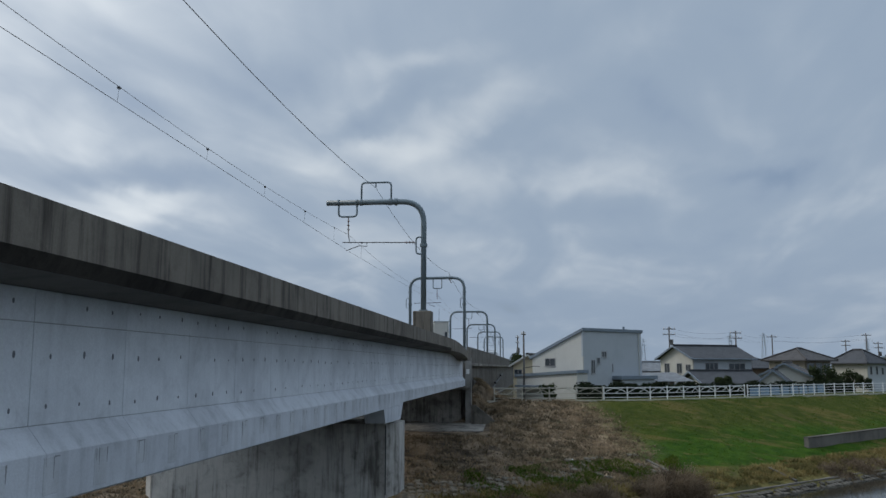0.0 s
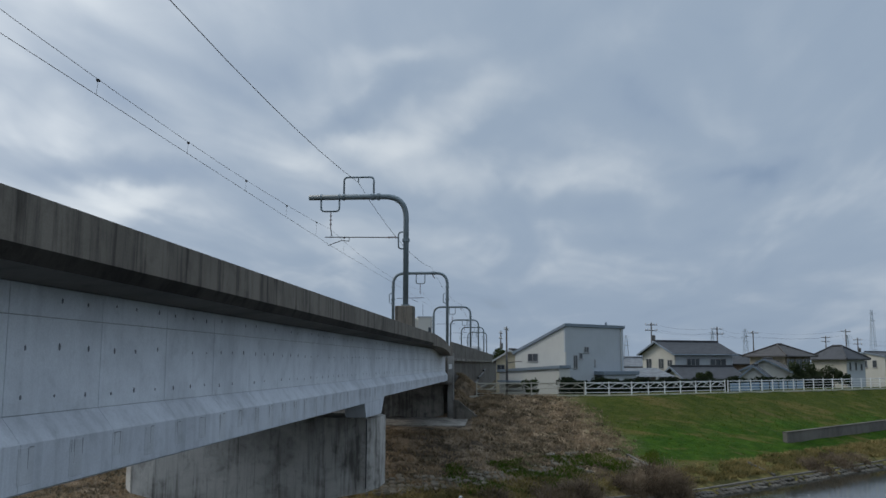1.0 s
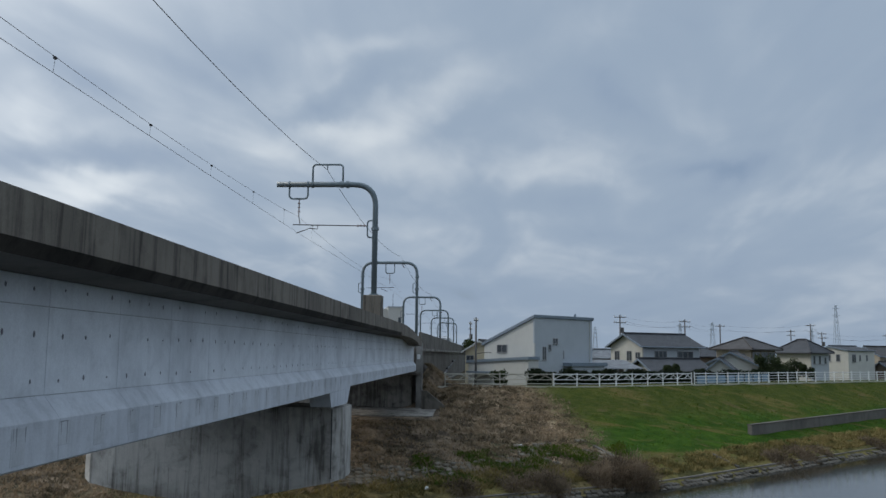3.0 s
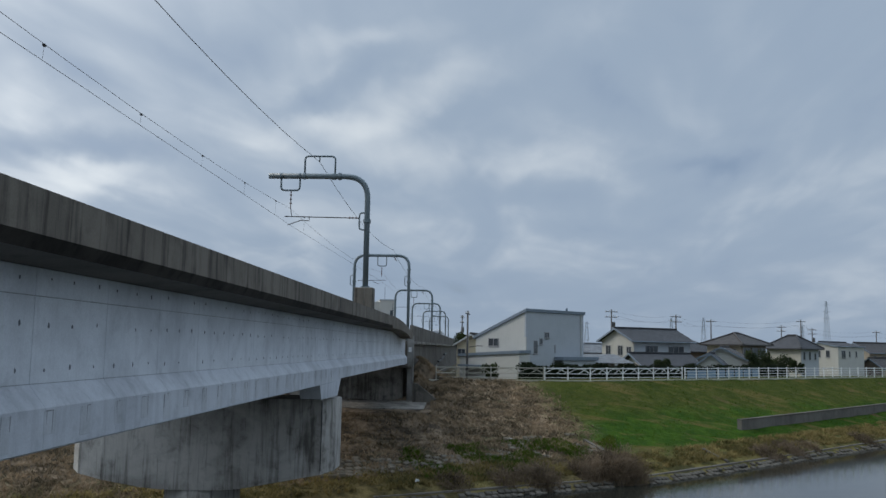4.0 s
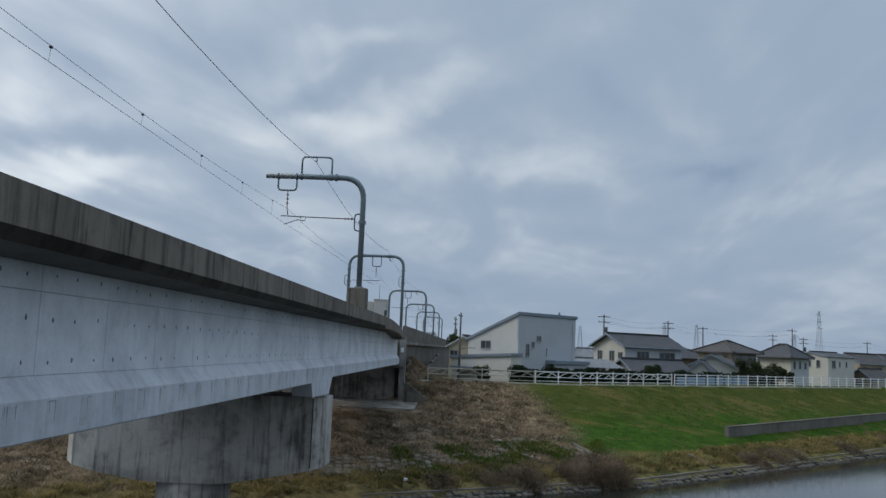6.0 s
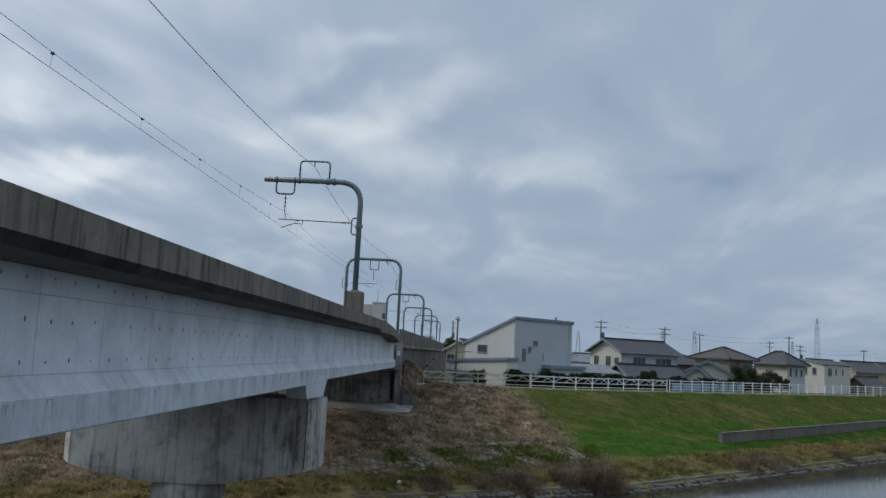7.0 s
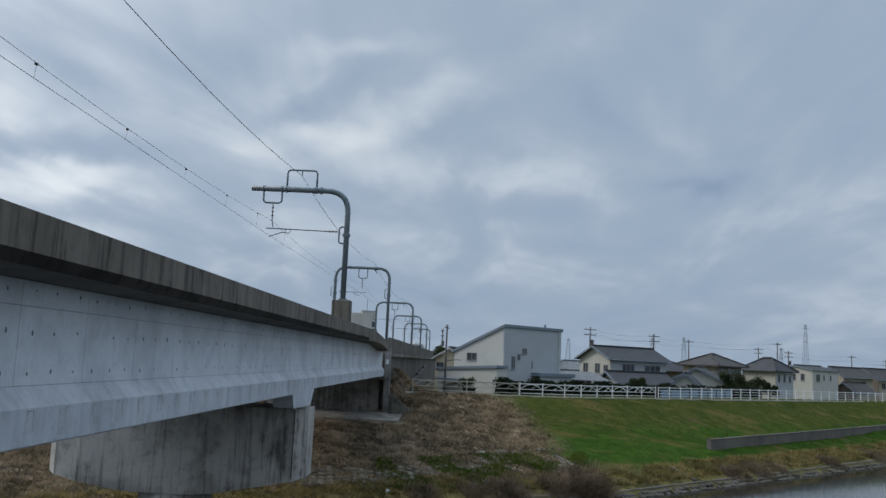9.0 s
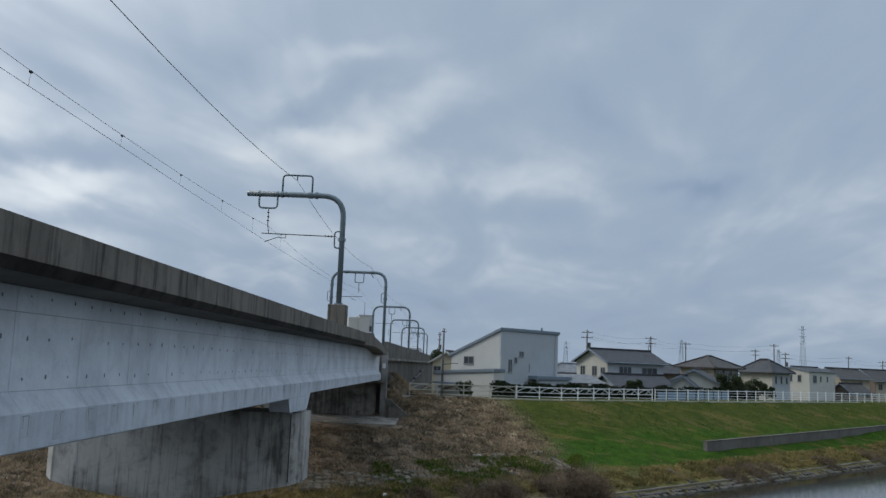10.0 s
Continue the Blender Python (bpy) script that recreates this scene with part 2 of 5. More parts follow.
    c = n.mix(n.ramp(k3, (0.42, 0.75, 0.0, 0.28)), c, (0.022, 0.020, 0.008))
    n.link(c, b.inputs["Base Color"])
    bump(n, b, n.math("ADD", n.math("MULTIPLY", lump, 1.6), k3), 1.0, 0.16)
    return m


def water_material():
    m, n, b = material("river_water", 0.05)
    p = n.mapping(world_place(n), (1.0, 1.6, 1.0), (0, 0, 35))
    k = n.noise(p, 2.2, 4.0, 0.6, 0.4)
    k2 = n.noise(p, 0.35, 2.0)
    n.link(n.mix(k2, (0.012, 0.014, 0.012), (0.022, 0.024, 0.020)), b.inputs["Base Color"])
    b.inputs["IOR"].default_value = 1.33
    bump(n, b, n.math("ADD", k, k2), 0.06, 0.045)
    return m


def glass_material():
    m, n, b = material("window_glass", 0.05)
    k = n.noise(world_place(n), 0.5, 2.0)
    n.link(n.mix(k, (0.04, 0.047, 0.055), (0.10, 0.11, 0.12)), b.inputs["Base Color"])
    return m


WEB = concrete("web_concrete", (0.74, 0.775, 0.815), (0.49, 0.515, 0.55), 0.20, 0.62, 0.07)
FLANGE = concrete("weathered_concrete", (0.215, 0.190, 0.156), (0.050, 0.042, 0.034), 0.70, 0.40)
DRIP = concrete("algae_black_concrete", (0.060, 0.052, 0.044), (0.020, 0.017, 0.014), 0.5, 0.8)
COLUMN = concrete("column_concrete", (0.27, 0.265, 0.25), (0.12, 0.115, 0.105), 0.5, 0.6)
LOWER = concrete("lower_flange_concrete", (0.60, 0.63, 0.67), (0.37, 0.39, 0.42), 0.34, 0.50)
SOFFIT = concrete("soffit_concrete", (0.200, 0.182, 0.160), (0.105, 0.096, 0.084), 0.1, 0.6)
PIER = concrete("pier_concrete", (0.53, 0.51, 0.47), (0.130, 0.121, 0.107), 0.60, 0.52)
ABUT = concrete("abutment_concrete", (0.29, 0.27, 0.24), (0.085, 0.078, 0.066), 0.6, 0.75)
BLOCK = concrete("bank_block_concrete", (0.130, 0.116, 0.094), (0.040, 0.036, 0.028), 0.1, 0.8, 0.5)
PAVE = concrete("slope_block_concrete", (0.190, 0.165, 0.125), (0.07, 0.060, 0.045), 0.1, 0.7, 0.5)
SLAB = concrete("bank_slab_concrete", (0.225, 0.200, 0.172), (0.085, 0.076, 0.062), 0.2, 0.7, 0.3)
WALLGREY = concrete("retaining_concrete", (0.165, 0.152, 0.134), (0.085, 0.079, 0.070), 0.35, 0.5)
JOINT = paint("joint_mortar", (0.36, 0.37, 0.385), 0.9)
OLDWALL = concrete("old_wall_concrete", (0.165, 0.152, 0.132), (0.055, 0.050, 0.042), 0.6, 0.6)
STAIN = paint("dark_water_stain", (0.27, 0.28, 0.29), 0.9)
HOLE = paint("mortar_plug", (0.16, 0.17, 0.19), 0.9)
PATCH = concrete("patched_concrete", (0.57, 0.595, 0.625), (0.34, 0.355, 0.375), 0.35, 0.5)
STEEL = paint("green_grey_steel", (0.155, 0.195, 0.212), 0.45, 0.0, 0.4)
DARK = paint("dark_steel", (0.022, 0.022, 0.022), 0.5, 0.4, 0.3)
WIRE = paint("wire_metal", (0.05, 0.048, 0.046), 0.5, 0.5)
INSUL = paint("insulator_porcelain", (0.13, 0.07, 0.05), 0.25)
RAIL = paint("white_rail_paint", (0.72, 0.73, 0.72), 0.4, 0.0, 0.25)
OLDRAIL = paint("faded_rail_paint", (0.40, 0.385, 0.32), 0.5, 0.0, 0.4)
WHITE = paint("white_siding", (0.50, 0.495, 0.46), 0.7, 0.0, 0.12, 0.8)
CREAMWHITE = paint("cream_white_render", (0.48, 0.465, 0.415), 0.75, 0.0, 0.15, 0.8)
# grey siding; also front walls of pale houses, their shade put into the colour
GREYSIDE = paint("pale_grey_siding", (0.40, 0.43, 0.455), 0.7, 0.0, 0.12, 0.8)
CREAM = paint("cream_render", (0.60, 0.52, 0.36), 0.8, 0.0, 0.2, 0.8)
BEIGE = paint("beige_render", (0.42, 0.36, 0.28), 0.8, 0.0, 0.2, 0.8)
BROWNWALL = paint("brown_boarding", (0.19, 0.15, 0.12), 0.8, 0.0, 0.3, 1.5)
FASCIA = paint("grey_fascia", (0.17, 0.21, 0.25), 0.5)
FRAME = paint("window_frame", (0.30, 0.30, 0.30), 0.4, 0.3)
TILE = roof_tiles("dark_roof_tile", (0.043, 0.045, 0.050))
TILE2 = roof_tiles("brown_roof_tile", (0.056, 0.050, 0.047))
CORRUG = roof_tiles("grey_sheet_roof", (0.17, 0.18, 0.19))
POLE = concrete("pole_concrete", (0.13, 0.125, 0.12), (0.075, 0.07, 0.068), 0.3, 0.3)
# far pylon steel, paled and blued: distance haze put into its colour
FARSTEEL = paint("galvanised_steel", (0.40, 0.45, 0.52), 0.6)
BARK = paint("bark", (0.07, 0.055, 0.04), 0.9)
LEAF = leafy("dark_leaves", (0.016, 0.026, 0.010), (0.045, 0.058, 0.022))
HEDGE = leafy("hedge_leaves", (0.008, 0.013, 0.006), (0.022, 0.030, 0.013))
STRAW = leafy("dry_grass", (0.060, 0.050, 0.030), (0.345, 0.255, 0.165))
GRASS = leafy("green_grass", (0.040, 0.082, 0.007), (0.092, 0.112, 0.017))
WEED = leafy("bank_weeds", (0.072, 0.070, 0.024), (0.310, 0.235, 0.095))
TWIG = leafy("dead_twigs", (0.056, 0.042, 0.029), (0.29, 0.22, 0.15))
TURF = ground_material()
WATER = water_material()
GLASS = glass_material()
BLUE = paint("blue_sheet", (0.16, 0.25, 0.34), 0.6)
GRAVEL = concrete("ballast", (0.16, 0.15, 0.14), (0.07, 0.065, 0.06), 0.0, 0.8)
RED = paint("red_coach_paint", (0.32, 0.025, 0.025), 0.35)
SILVER = paint("silver_coach", (0.52, 0.53, 0.54), 0.35, 0.4)
RUST = paint("rust_stain_steel", (0.13, 0.07, 0.04), 0.8)


# ---- mesh tools ----
def thing(name, label, category, group="", kind="", at=(0, 0, 0), turn=0):
    ob = tagged(new(name), label, category, group, kind)
    ob.matrix_world = pose(*at, 0, 0, turn)
    return ob


def part(name, bm, mat, parent=None, label="", smooth=False):
    me = bpy.data.meshes.new(name)
    bmesh.ops.recalc_face_normals(bm, faces=bm.faces)
    bm.to_mesh(me)
    bm.free()
    for k in mat if isinstance(mat, (list, tuple)) else (mat,):
        me.materials.append(k)
    if smooth:
        for p in me.polygons:
            p.use_smooth = True
    ob = new(name, me)
    if parent:
        ob.parent = parent
    if label:
        ob["label"] = label
    return ob


def raw(name, verts, faces, mat, parent=None, label=""):
    me = bpy.data.meshes.new(name)
    me.from_pydata(verts, [], faces)
    me.materials.append(mat)
    ob = new(name, me)
    if parent:
        ob.parent = parent
    if label:
        ob["label"] = label
    return ob


def again(ob, m, parent):
    """The same mesh once more, as a piece of its own."""
    c = bpy.data.objects.new(ob.name, ob.data)
    scene.collection.objects.link(c)
    c.parent = parent
    c.matrix_basis = m
    return c


def bm_box(x0, x1, y0, y1, z0, z1, bevel=0.0, bm=None):
    b = bm or bmesh.new()
    r = bmesh.ops.create_cube(b, size=1.0, matrix=Matrix.Translation(((x0 + x1) / 2, (y0 + y1) / 2, (z0 + z1) / 2)) @ Matrix.Diagonal((x1 - x0, y1 - y0, z1 - z0, 1)))
    if bevel:
        edges = {e for v in r["verts"] for e in v.link_edges}
        bmesh.ops.bevel(b, geom=list(edges), offset=bevel, segments=1, affect="EDGES")
    return b


def bm_prism(profile, vec, bm=None):
    """A flat outline of 3D points swept along a vector."""
    b = bm or bmesh.new()
    v = Vector(vec)
    a = [b.verts.new(p) for p in profile]
    c = [b.verts.new(Vector(p) + v) for p in profile]
    b.faces.new(a)
    b.faces.new(c[::-1])
    for i in range(len(a)):
        j = (i + 1) % len(a)
        b.faces.new((a[i], a[j], c[j], c[i]))
    return b


def bm_tube(points, radius, sides=10, bm=None, r_end=None):
    """A round bar along a line of points."""
    b = bm or bmesh.new()
    pts = [Vector(p) for p in points]
    rings = []
    ref = None
    for i, p in enumerate(pts):
        d = (pts[min(i + 1, len(pts) - 1)] - pts[max(i - 1, 0)]).normalized()
        if ref is None:
            ref = d.orthogonal().normalized()
        ref = (ref - d * ref.dot(d)).normalized()
        o = d.cross(ref)
        r = radius if r_end is None else radius + (r_end - radius) * i / (len(pts) - 1)
        rings.append([b.verts.new(p + r * (math.cos(a) * ref + math.sin(a) * o)) for a in (2 * math.pi * k / sides for k in range(sides))])
    for r1, r2 in zip(rings, rings[1:]):
        for k in range(sides):
            b.faces.new((r1[k], r1[(k + 1) % sides], r2[(k + 1) % sides], r2[k]))
    b.faces.new(rings[0][::-1])
    b.faces.new(rings[-1])
    return b


def bend(a, corner, c, radius, steps=8):
    """Points that round a corner between a and c."""
    a, corner, c = Vector(a), Vector(corner), Vector(c)
    u, v = (a - corner).normalized(), (c - corner).normalized()
    p, q = corner + u * radius, corner + v * radius
    return [(1 - t) ** 2 * p + 2 * t * (1 - t) * corner * 1.0 + t ** 2 * q for t in (i / steps for i in range(steps + 1))]


# ---- ground, river, levee ----
CREST = [(-900, -260), (-60, 50), (-20, 63.2), (-3.5, 68.5), (9.0, 72.5), (18.3, 80.2), (32.6, 92.5), (48, 104.5), (110, 153), (1500, 1200)]
SHORE = [(-900, -300), (-60, 5), (-30, 24), (-14, 35.2), (-1.4, 43.8), (5.3, 48.0), (9.7, 50.9), (17.5, 58.5), (25.5, 66.4), (34.5, 75.4), (43, 84), (100, 131), (1500, 1150)]
WATER_Z, CREST_Z = -1.8, 3.0


def side_distance(line, x, y):
    """Distance to a line of points, positive on its far side."""
    best, sign = 1e9, 1.0
    for (ax, ay), (bx, by) in zip(line, line[1:]):
        dx, dy = bx - ax, by - ay
        t = max(0.0, min(1.0, ((x - ax) * dx + (y - ay) * dy) / (dx * dx + dy * dy)))
        ex, ey = x - ax - t * dx, y - ay - t * dy
        d = ex * ex + ey * ey
        if d < best:
            best, sign = d, 1.0 if dx * (y - ay) - dy * (x - ax) >= 0 else -1.0
    return sign * math.sqrt(best)


def step(v, stops):
    for (a, za), (b, zb) in zip(stops, stops[1:]):
        if v <= b:
            return za + (zb - za) * max(0.0, v - a) / (b - a)
    return stops[-1][1]


def mound(x, y):
    """Rough heap of earth against the approach wall."""
    if x < -5.4 or y < 64.8:
        return 0.0
    return 1.9 * step(x, [(-5.4, 0), (-4.6, 1)]) * math.exp(-((x + 5.0) / 1.7) ** 2) * step(y, [(64.8, 0), (66.0, 1), (74, 0.9), (90, 0.4), (120, 0)])


def ground_z(x, y, rough=True):
    dw = side_distance(SHORE, x, y)
    if dw < 0:
        return step(-dw, [(0, -1.65), (1.2, -2.6), (6, -3.2), (80, -3.2), (100, 2.5)])
    dc = side_distance(CREST, x, y)
    if dc < 0:
        t = dw / (dw - dc)
        z = step(t, [(0, -1.65), (0.05, -1.25), (0.36, -0.05), (0.95, 2.9), (1, CREST_Z)])
        bench = min(step(x, [(-17, 0), (-15.5, 1), (-3.6, 1), (-2.2, 0)]), step(y, [(54.0, 0), (56.0, 1), (66, 1)]))
        z += bench * (1.13 + (y - 57) * 0.0650 - z)
        if rough:
            z += mound(x, y)
            z += 0.10 * noise.noise(Vector((x * 0.5, y * 0.5, 1))) * min(1, dw) + 0.05 * noise.noise(Vector((x * 1.7, y * 1.7, 5)))
        return z
    return step(dc, [(0, CREST_Z), (4, CREST_Z), (10, 2.0), (5000, 1.5)]) + mound(x, y)


def spread(lo, a, b, hi, fine):
    """Grid lines: fine between a and b, wider and wider outside."""
    v = list(np.arange(a, b, fine))
    k, s = b, fine
    while k < hi:
        v.append(k)
        s *= 1.35
        k += s
    k, s = a - fine, fine
    while k > lo:
        v.insert(0, k)
        s *= 1.35
        k -= s
    return [lo] + v + [hi]


def make_ground():
    xs, ys = spread(-2800, -30, 62, 2800, 0.8), spread(-900, 30, 112, 3600, 0.8)
    verts = [(x, y, ground_z(x, y)) for y in ys for x in xs]
    w = len(xs)
    faces = [(j * w + i, j * w + i + 1, (j + 1) * w + i + 1, (j + 1) * w + i) for j in range(len(ys) - 1) for i in range(w - 1)]
    g = raw("ground", verts, faces, TURF)
    for p in g.data.polygons:
        p.use_smooth = True
    tagged(g, "grassy levee with brown and green mown turf", "ground", kind="structure")
    bm = bmesh.new()
    pts = [(x, y, WATER_Z) for x, y in [(-900, -302)] + [(x, y + 1.0) for x, y in SHORE[1:-1]] + [(1500, 1151), (1500, -300), (-900, -800)]]
    bm.faces.new([bm.verts.new(p) for p in pts])
    bmesh.ops.triangulate(bm, faces=bm.faces)
    tagged(part("water", bm, WATER), "calm dark river water reflecting the sky", "river", kind="structure")


make_ground()

# ---- railway bridge ----
SWEEP_Y = 47.0
WEB_X, OUT_X, LOW_X = -5.20, -4.40, -4.98
TOP_Z, FACE_Z, SOFFIT_Z, LEDGE_Z, LIP_Z, BOTTOM_Z = 7.16, 6.67, 6.45, 5.02, 4.76, 4.23
SEAM_Z, PANEL, NIB_Z = 6.10, 2.10, 6.515


def flange_profile(x_in=-6.0):
    return [(OUT_X, TOP_Z), (OUT_X, FACE_Z), (OUT_X - 0.10, NIB_Z), (OUT_X - 0.16, NIB_Z + 0.012), (WEB_X, SOFFIT_Z), (x_in, SOFFIT_Z), (x_in, TOP_Z)]


def web_panel_mesh(length, z0, z1, rows, parent, seed):
    """One formwork panel cast into the web, with tie holes drawn as dark discs."""
    rng = random.Random(seed)
    bm = bm_box(WEB_X - 0.02, WEB_X, 0.006, length - 0.006, z0 + 0.005, z1 - 0.005, 0.005)
    for z in rows:
        for k in range(3):
            y = 0.34 + 0.7 * k + rng.uniform(-0.05, 0.05)
            if y < length - 0.1 and rng.random() < 0.86:
                w = rng.uniform(0.015, 0.027)
                # a thin proud disc, its dark colour standing for shade inside the hole
                r = bmesh.ops.create_cone(bm, cap_ends=True, segments=8, radius1=w, radius2=w * 0.85, depth=0.006,
                                          matrix=Matrix.Translation((WEB_X + 0.002, y, z + rng.uniform(-0.02, 0.02))) @ Matrix.Rotation(radians(90), 4, "Y") @ Matrix.Diagonal((rng.uniform(1.1, 1.9), 1, 1, 1)))
                for f in {f for v in r["verts"] for f in v.link_faces}:
                    f.material_index = 1
    return part("panel", bm, (WEB, HOLE), parent)


def make_span(y0, y1, first_seam, label, low=BOTTOM_Z):
    span = thing("bridge_span", label, "bridge span", "spans of the railway bridge")
    # top flange, weathered dark; paler below, out of the rain
    prof = [(x, y0, z) for x, z in flange_profile()]
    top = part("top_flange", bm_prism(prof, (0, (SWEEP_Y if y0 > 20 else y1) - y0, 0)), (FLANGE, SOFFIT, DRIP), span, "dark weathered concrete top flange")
    # nib underside near black: stain plus the shade of its inward slope, as colour
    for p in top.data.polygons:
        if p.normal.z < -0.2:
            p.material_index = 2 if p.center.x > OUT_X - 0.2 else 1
    # web core, set back behind the panels
    part("web", bm_box(WEB_X - 0.55, WEB_X - 0.012, y0 + 0.05, y1 - 0.05, LEDGE_Z - 0.3, SOFFIT_Z + 0.01), JOINT, span, "grey concrete web")
    # bottom flange
    lip = [(WEB_X - 0.75, low), (LOW_X - 0.02, low), (LOW_X, low + 0.02), (LOW_X, LIP_Z - 0.015), (LOW_X - 0.01, LIP_Z), (WEB_X, LEDGE_Z), (WEB_X - 0.75, LEDGE_Z)]
    ya, yb = y0, y1
    y = first_seam
    while y > ya:
        y -= PANEL
    seams = []
    while y < yb:
        a, b = max(y, ya), min(y + PANEL, yb)
        if b - a > 0.05:
            seams.append((a, b))
        y += PANEL
    for a, b in seams:
        part("bottom_flange", bm_prism([(x, a + 0.003, z) for x, z in lip], (0, b - a - 0.006, 0)), LOWER, span)
    # the girder ends deepen towards the bearings, flush with the lip
    if y0 < 20:
        deep = [(y1 - 3.3, low + 0.01), (y1 - 2.95, 3.76), (y1 - 0.015, 3.72), (y1 - 0.015, low + 0.01)]
    else:
        deep = [(y0 + 0.015, low + 0.01), (y0 + 0.015, 3.72), (y0 + 0.35, 3.72), (y0 + 1.05, low + 0.01)]
    part("end_block", bm_prism([(LOW_X - 0.004, y, z) for y, z in deep], (-0.7, 0, 0)), LOWER, span, "pale deepened girder end")
    # panels
    kinds = [(web_panel_mesh(PANEL, LEDGE_Z, SEAM_Z, (5.20, 5.76), span, 10 + k), web_panel_mesh(PANEL, SEAM_Z, SOFFIT_Z, (6.31,), span, 20 + k)) for k in range(4)]
    y = first_seam
    while y - PANEL > y0:
        y -= PANEL
    i = 0
    while y + PANEL < y1 + 0.01:
        pair = kinds[(i * 7 + i // 4) % 4] if i >= 4 else kinds[i]
        for ob in pair:
            if i < 4:
                ob.matrix_basis = pose(0, y, 0)
            else:
                again(ob, pose(0, y, 0), span)
        i += 1
        y += PANEL
    if y1 - y > 0.2:
        for a, b in ((LEDGE_Z, SEAM_Z), (SEAM_Z, SOFFIT_Z)):
            web_panel_mesh(y1 - y - 0.005, a, b, (), span, 5).matrix_basis = pose(0, y, 0)
    # patched anchor pockets along the lip
    rng = random.Random(int(y0) + 40)
    kinds = []
    y, i = ya + 0.45, 0
    while y < yb - 0.5:
        if len(kinds) < 8:
            bm = bm_box(LOW_X - 0.01, LOW_X + 0.003, 0, 0.30, low + 0.05 + rng.uniform(0, 0.15), LIP_Z - 0.05, 0.003)
            top = LIP_Z - 0.05
            plain = set(bm.faces)
            for k in range(rng.randint(1, 5)):
                a, w, h = rng.uniform(-0.03, 0.3), rng.uniform(0.006, 0.03), rng.uniform(0.05, 0.30)
                bm_prism([(LOW_X + 0.004, a, top), (LOW_X + 0.004, a + w, top), (LOW_X + 0.004, a + w * 0.6, top - h), (LOW_X + 0.004, a + w * 0.3, top - h)], (0.001, 0, 0), bm)
            a, b = sorted((rng.uniform(0, 0.3), rng.uniform(0, 0.3)))
            bm_prism([(LOW_X + 0.004, a, top - 0.010), (LOW_X + 0.004, b, top - 0.006), (LOW_X + 0.004, b, top + 0.006), (LOW_X + 0.004, a, top + 0.008)], (0.001, 0, 0), bm)
            for f in bm.faces:
                f.material_index = 0 if f in plain else 1
            ob = part("anchor_patch", bm, (PATCH, STAIN), span, "stained mortar patch")
            ob.matrix_basis = pose(0, y, 0)
            kinds.append(ob)
        else:
            again(rng.choice(kinds), pose(0, y, 0), span)
        i += 1
        y += rng.uniform(0.94, 1.1)
    return span


span_a = make_span(-18.0, 32.465, 10.79, "pale concrete railway girder with a dark weathered top flange")
span_b = make_span(32.475, 63.75, 32.475, "pale concrete railway girder ending at the abutment", 4.31)
# the flange sweeps down at the landward end
def sweep_outline(x, end, tip):
    """Side view of the flange as it bows down towards the abutment."""
    ys = [SWEEP_Y + 0.002 + (end - SWEEP_Y) * i / 14 for i in range(15)]
    upper = [(x, y, TOP_Z - 0.78 * ((y - SWEEP_Y) / 14.5) ** 2) for y in ys]
    lower = [(x, y, NIB_Z - 0.34 * max(0.0, (y - 50.0) / 9.0) ** 2.4) for y in ys if y < tip]
    return upper + [(x, end, 6.08), (x, tip, 6.10)] + lower[::-1]


part("end_sweep", bm_prism(sweep_outline(OUT_X, 61.6, 58.6), (-0.5, 0, 0)), FLANGE, span_b, "weathered flange bowing down to the abutment")
part("inner_sweep", bm_prism(sweep_outline(OUT_X - 0.502, 63.9, 60.2), (-1.1, 0, 0)), FLANGE, span_b)
part("end_web", bm_box(WEB_X - 0.6, WEB_X - 0.02, 63.7, 64.8, BOTTOM_Z, 6.0), LOWER, span_b)
# deck and ballast between the girders, the far girder
deck = thing("bridge_deck", "grey concrete track deck between the bridge girders", "bridge deck")
part("deck_slab", bm_box(-10.2, -5.9, -18, 64.3, 4.35, 4.75), SOFFIT, deck)
part("ballast", bm_prism([(-10.1, -18, 4.752), (-5.95, -18, 4.752), (-6.4, -18, 5.3), (-9.6, -18, 5.3)], (0, 82, 0)), GRAVEL, deck)
for x in (-8.55, -7.45):
    part("rail", bm_box(x - 0.035, x + 0.035, -18, 64, 5.3, 5.45), RUST, deck)
far = thing("far_girder", "concrete girder on the far side of the track", "bridge span", "spans of the railway bridge")
part("top_flange", bm_box(-11.6, -10.1, -18, 64.3, FACE_Z, TOP_Z - 0.02, 0.02), FLANGE, far)
part("web", bm_box(-11.1, -10.6, -18, 64.3, BOTTOM_Z, FACE_Z), LOWER, far)

# ---- pier ----
PIER_Y = 33.0


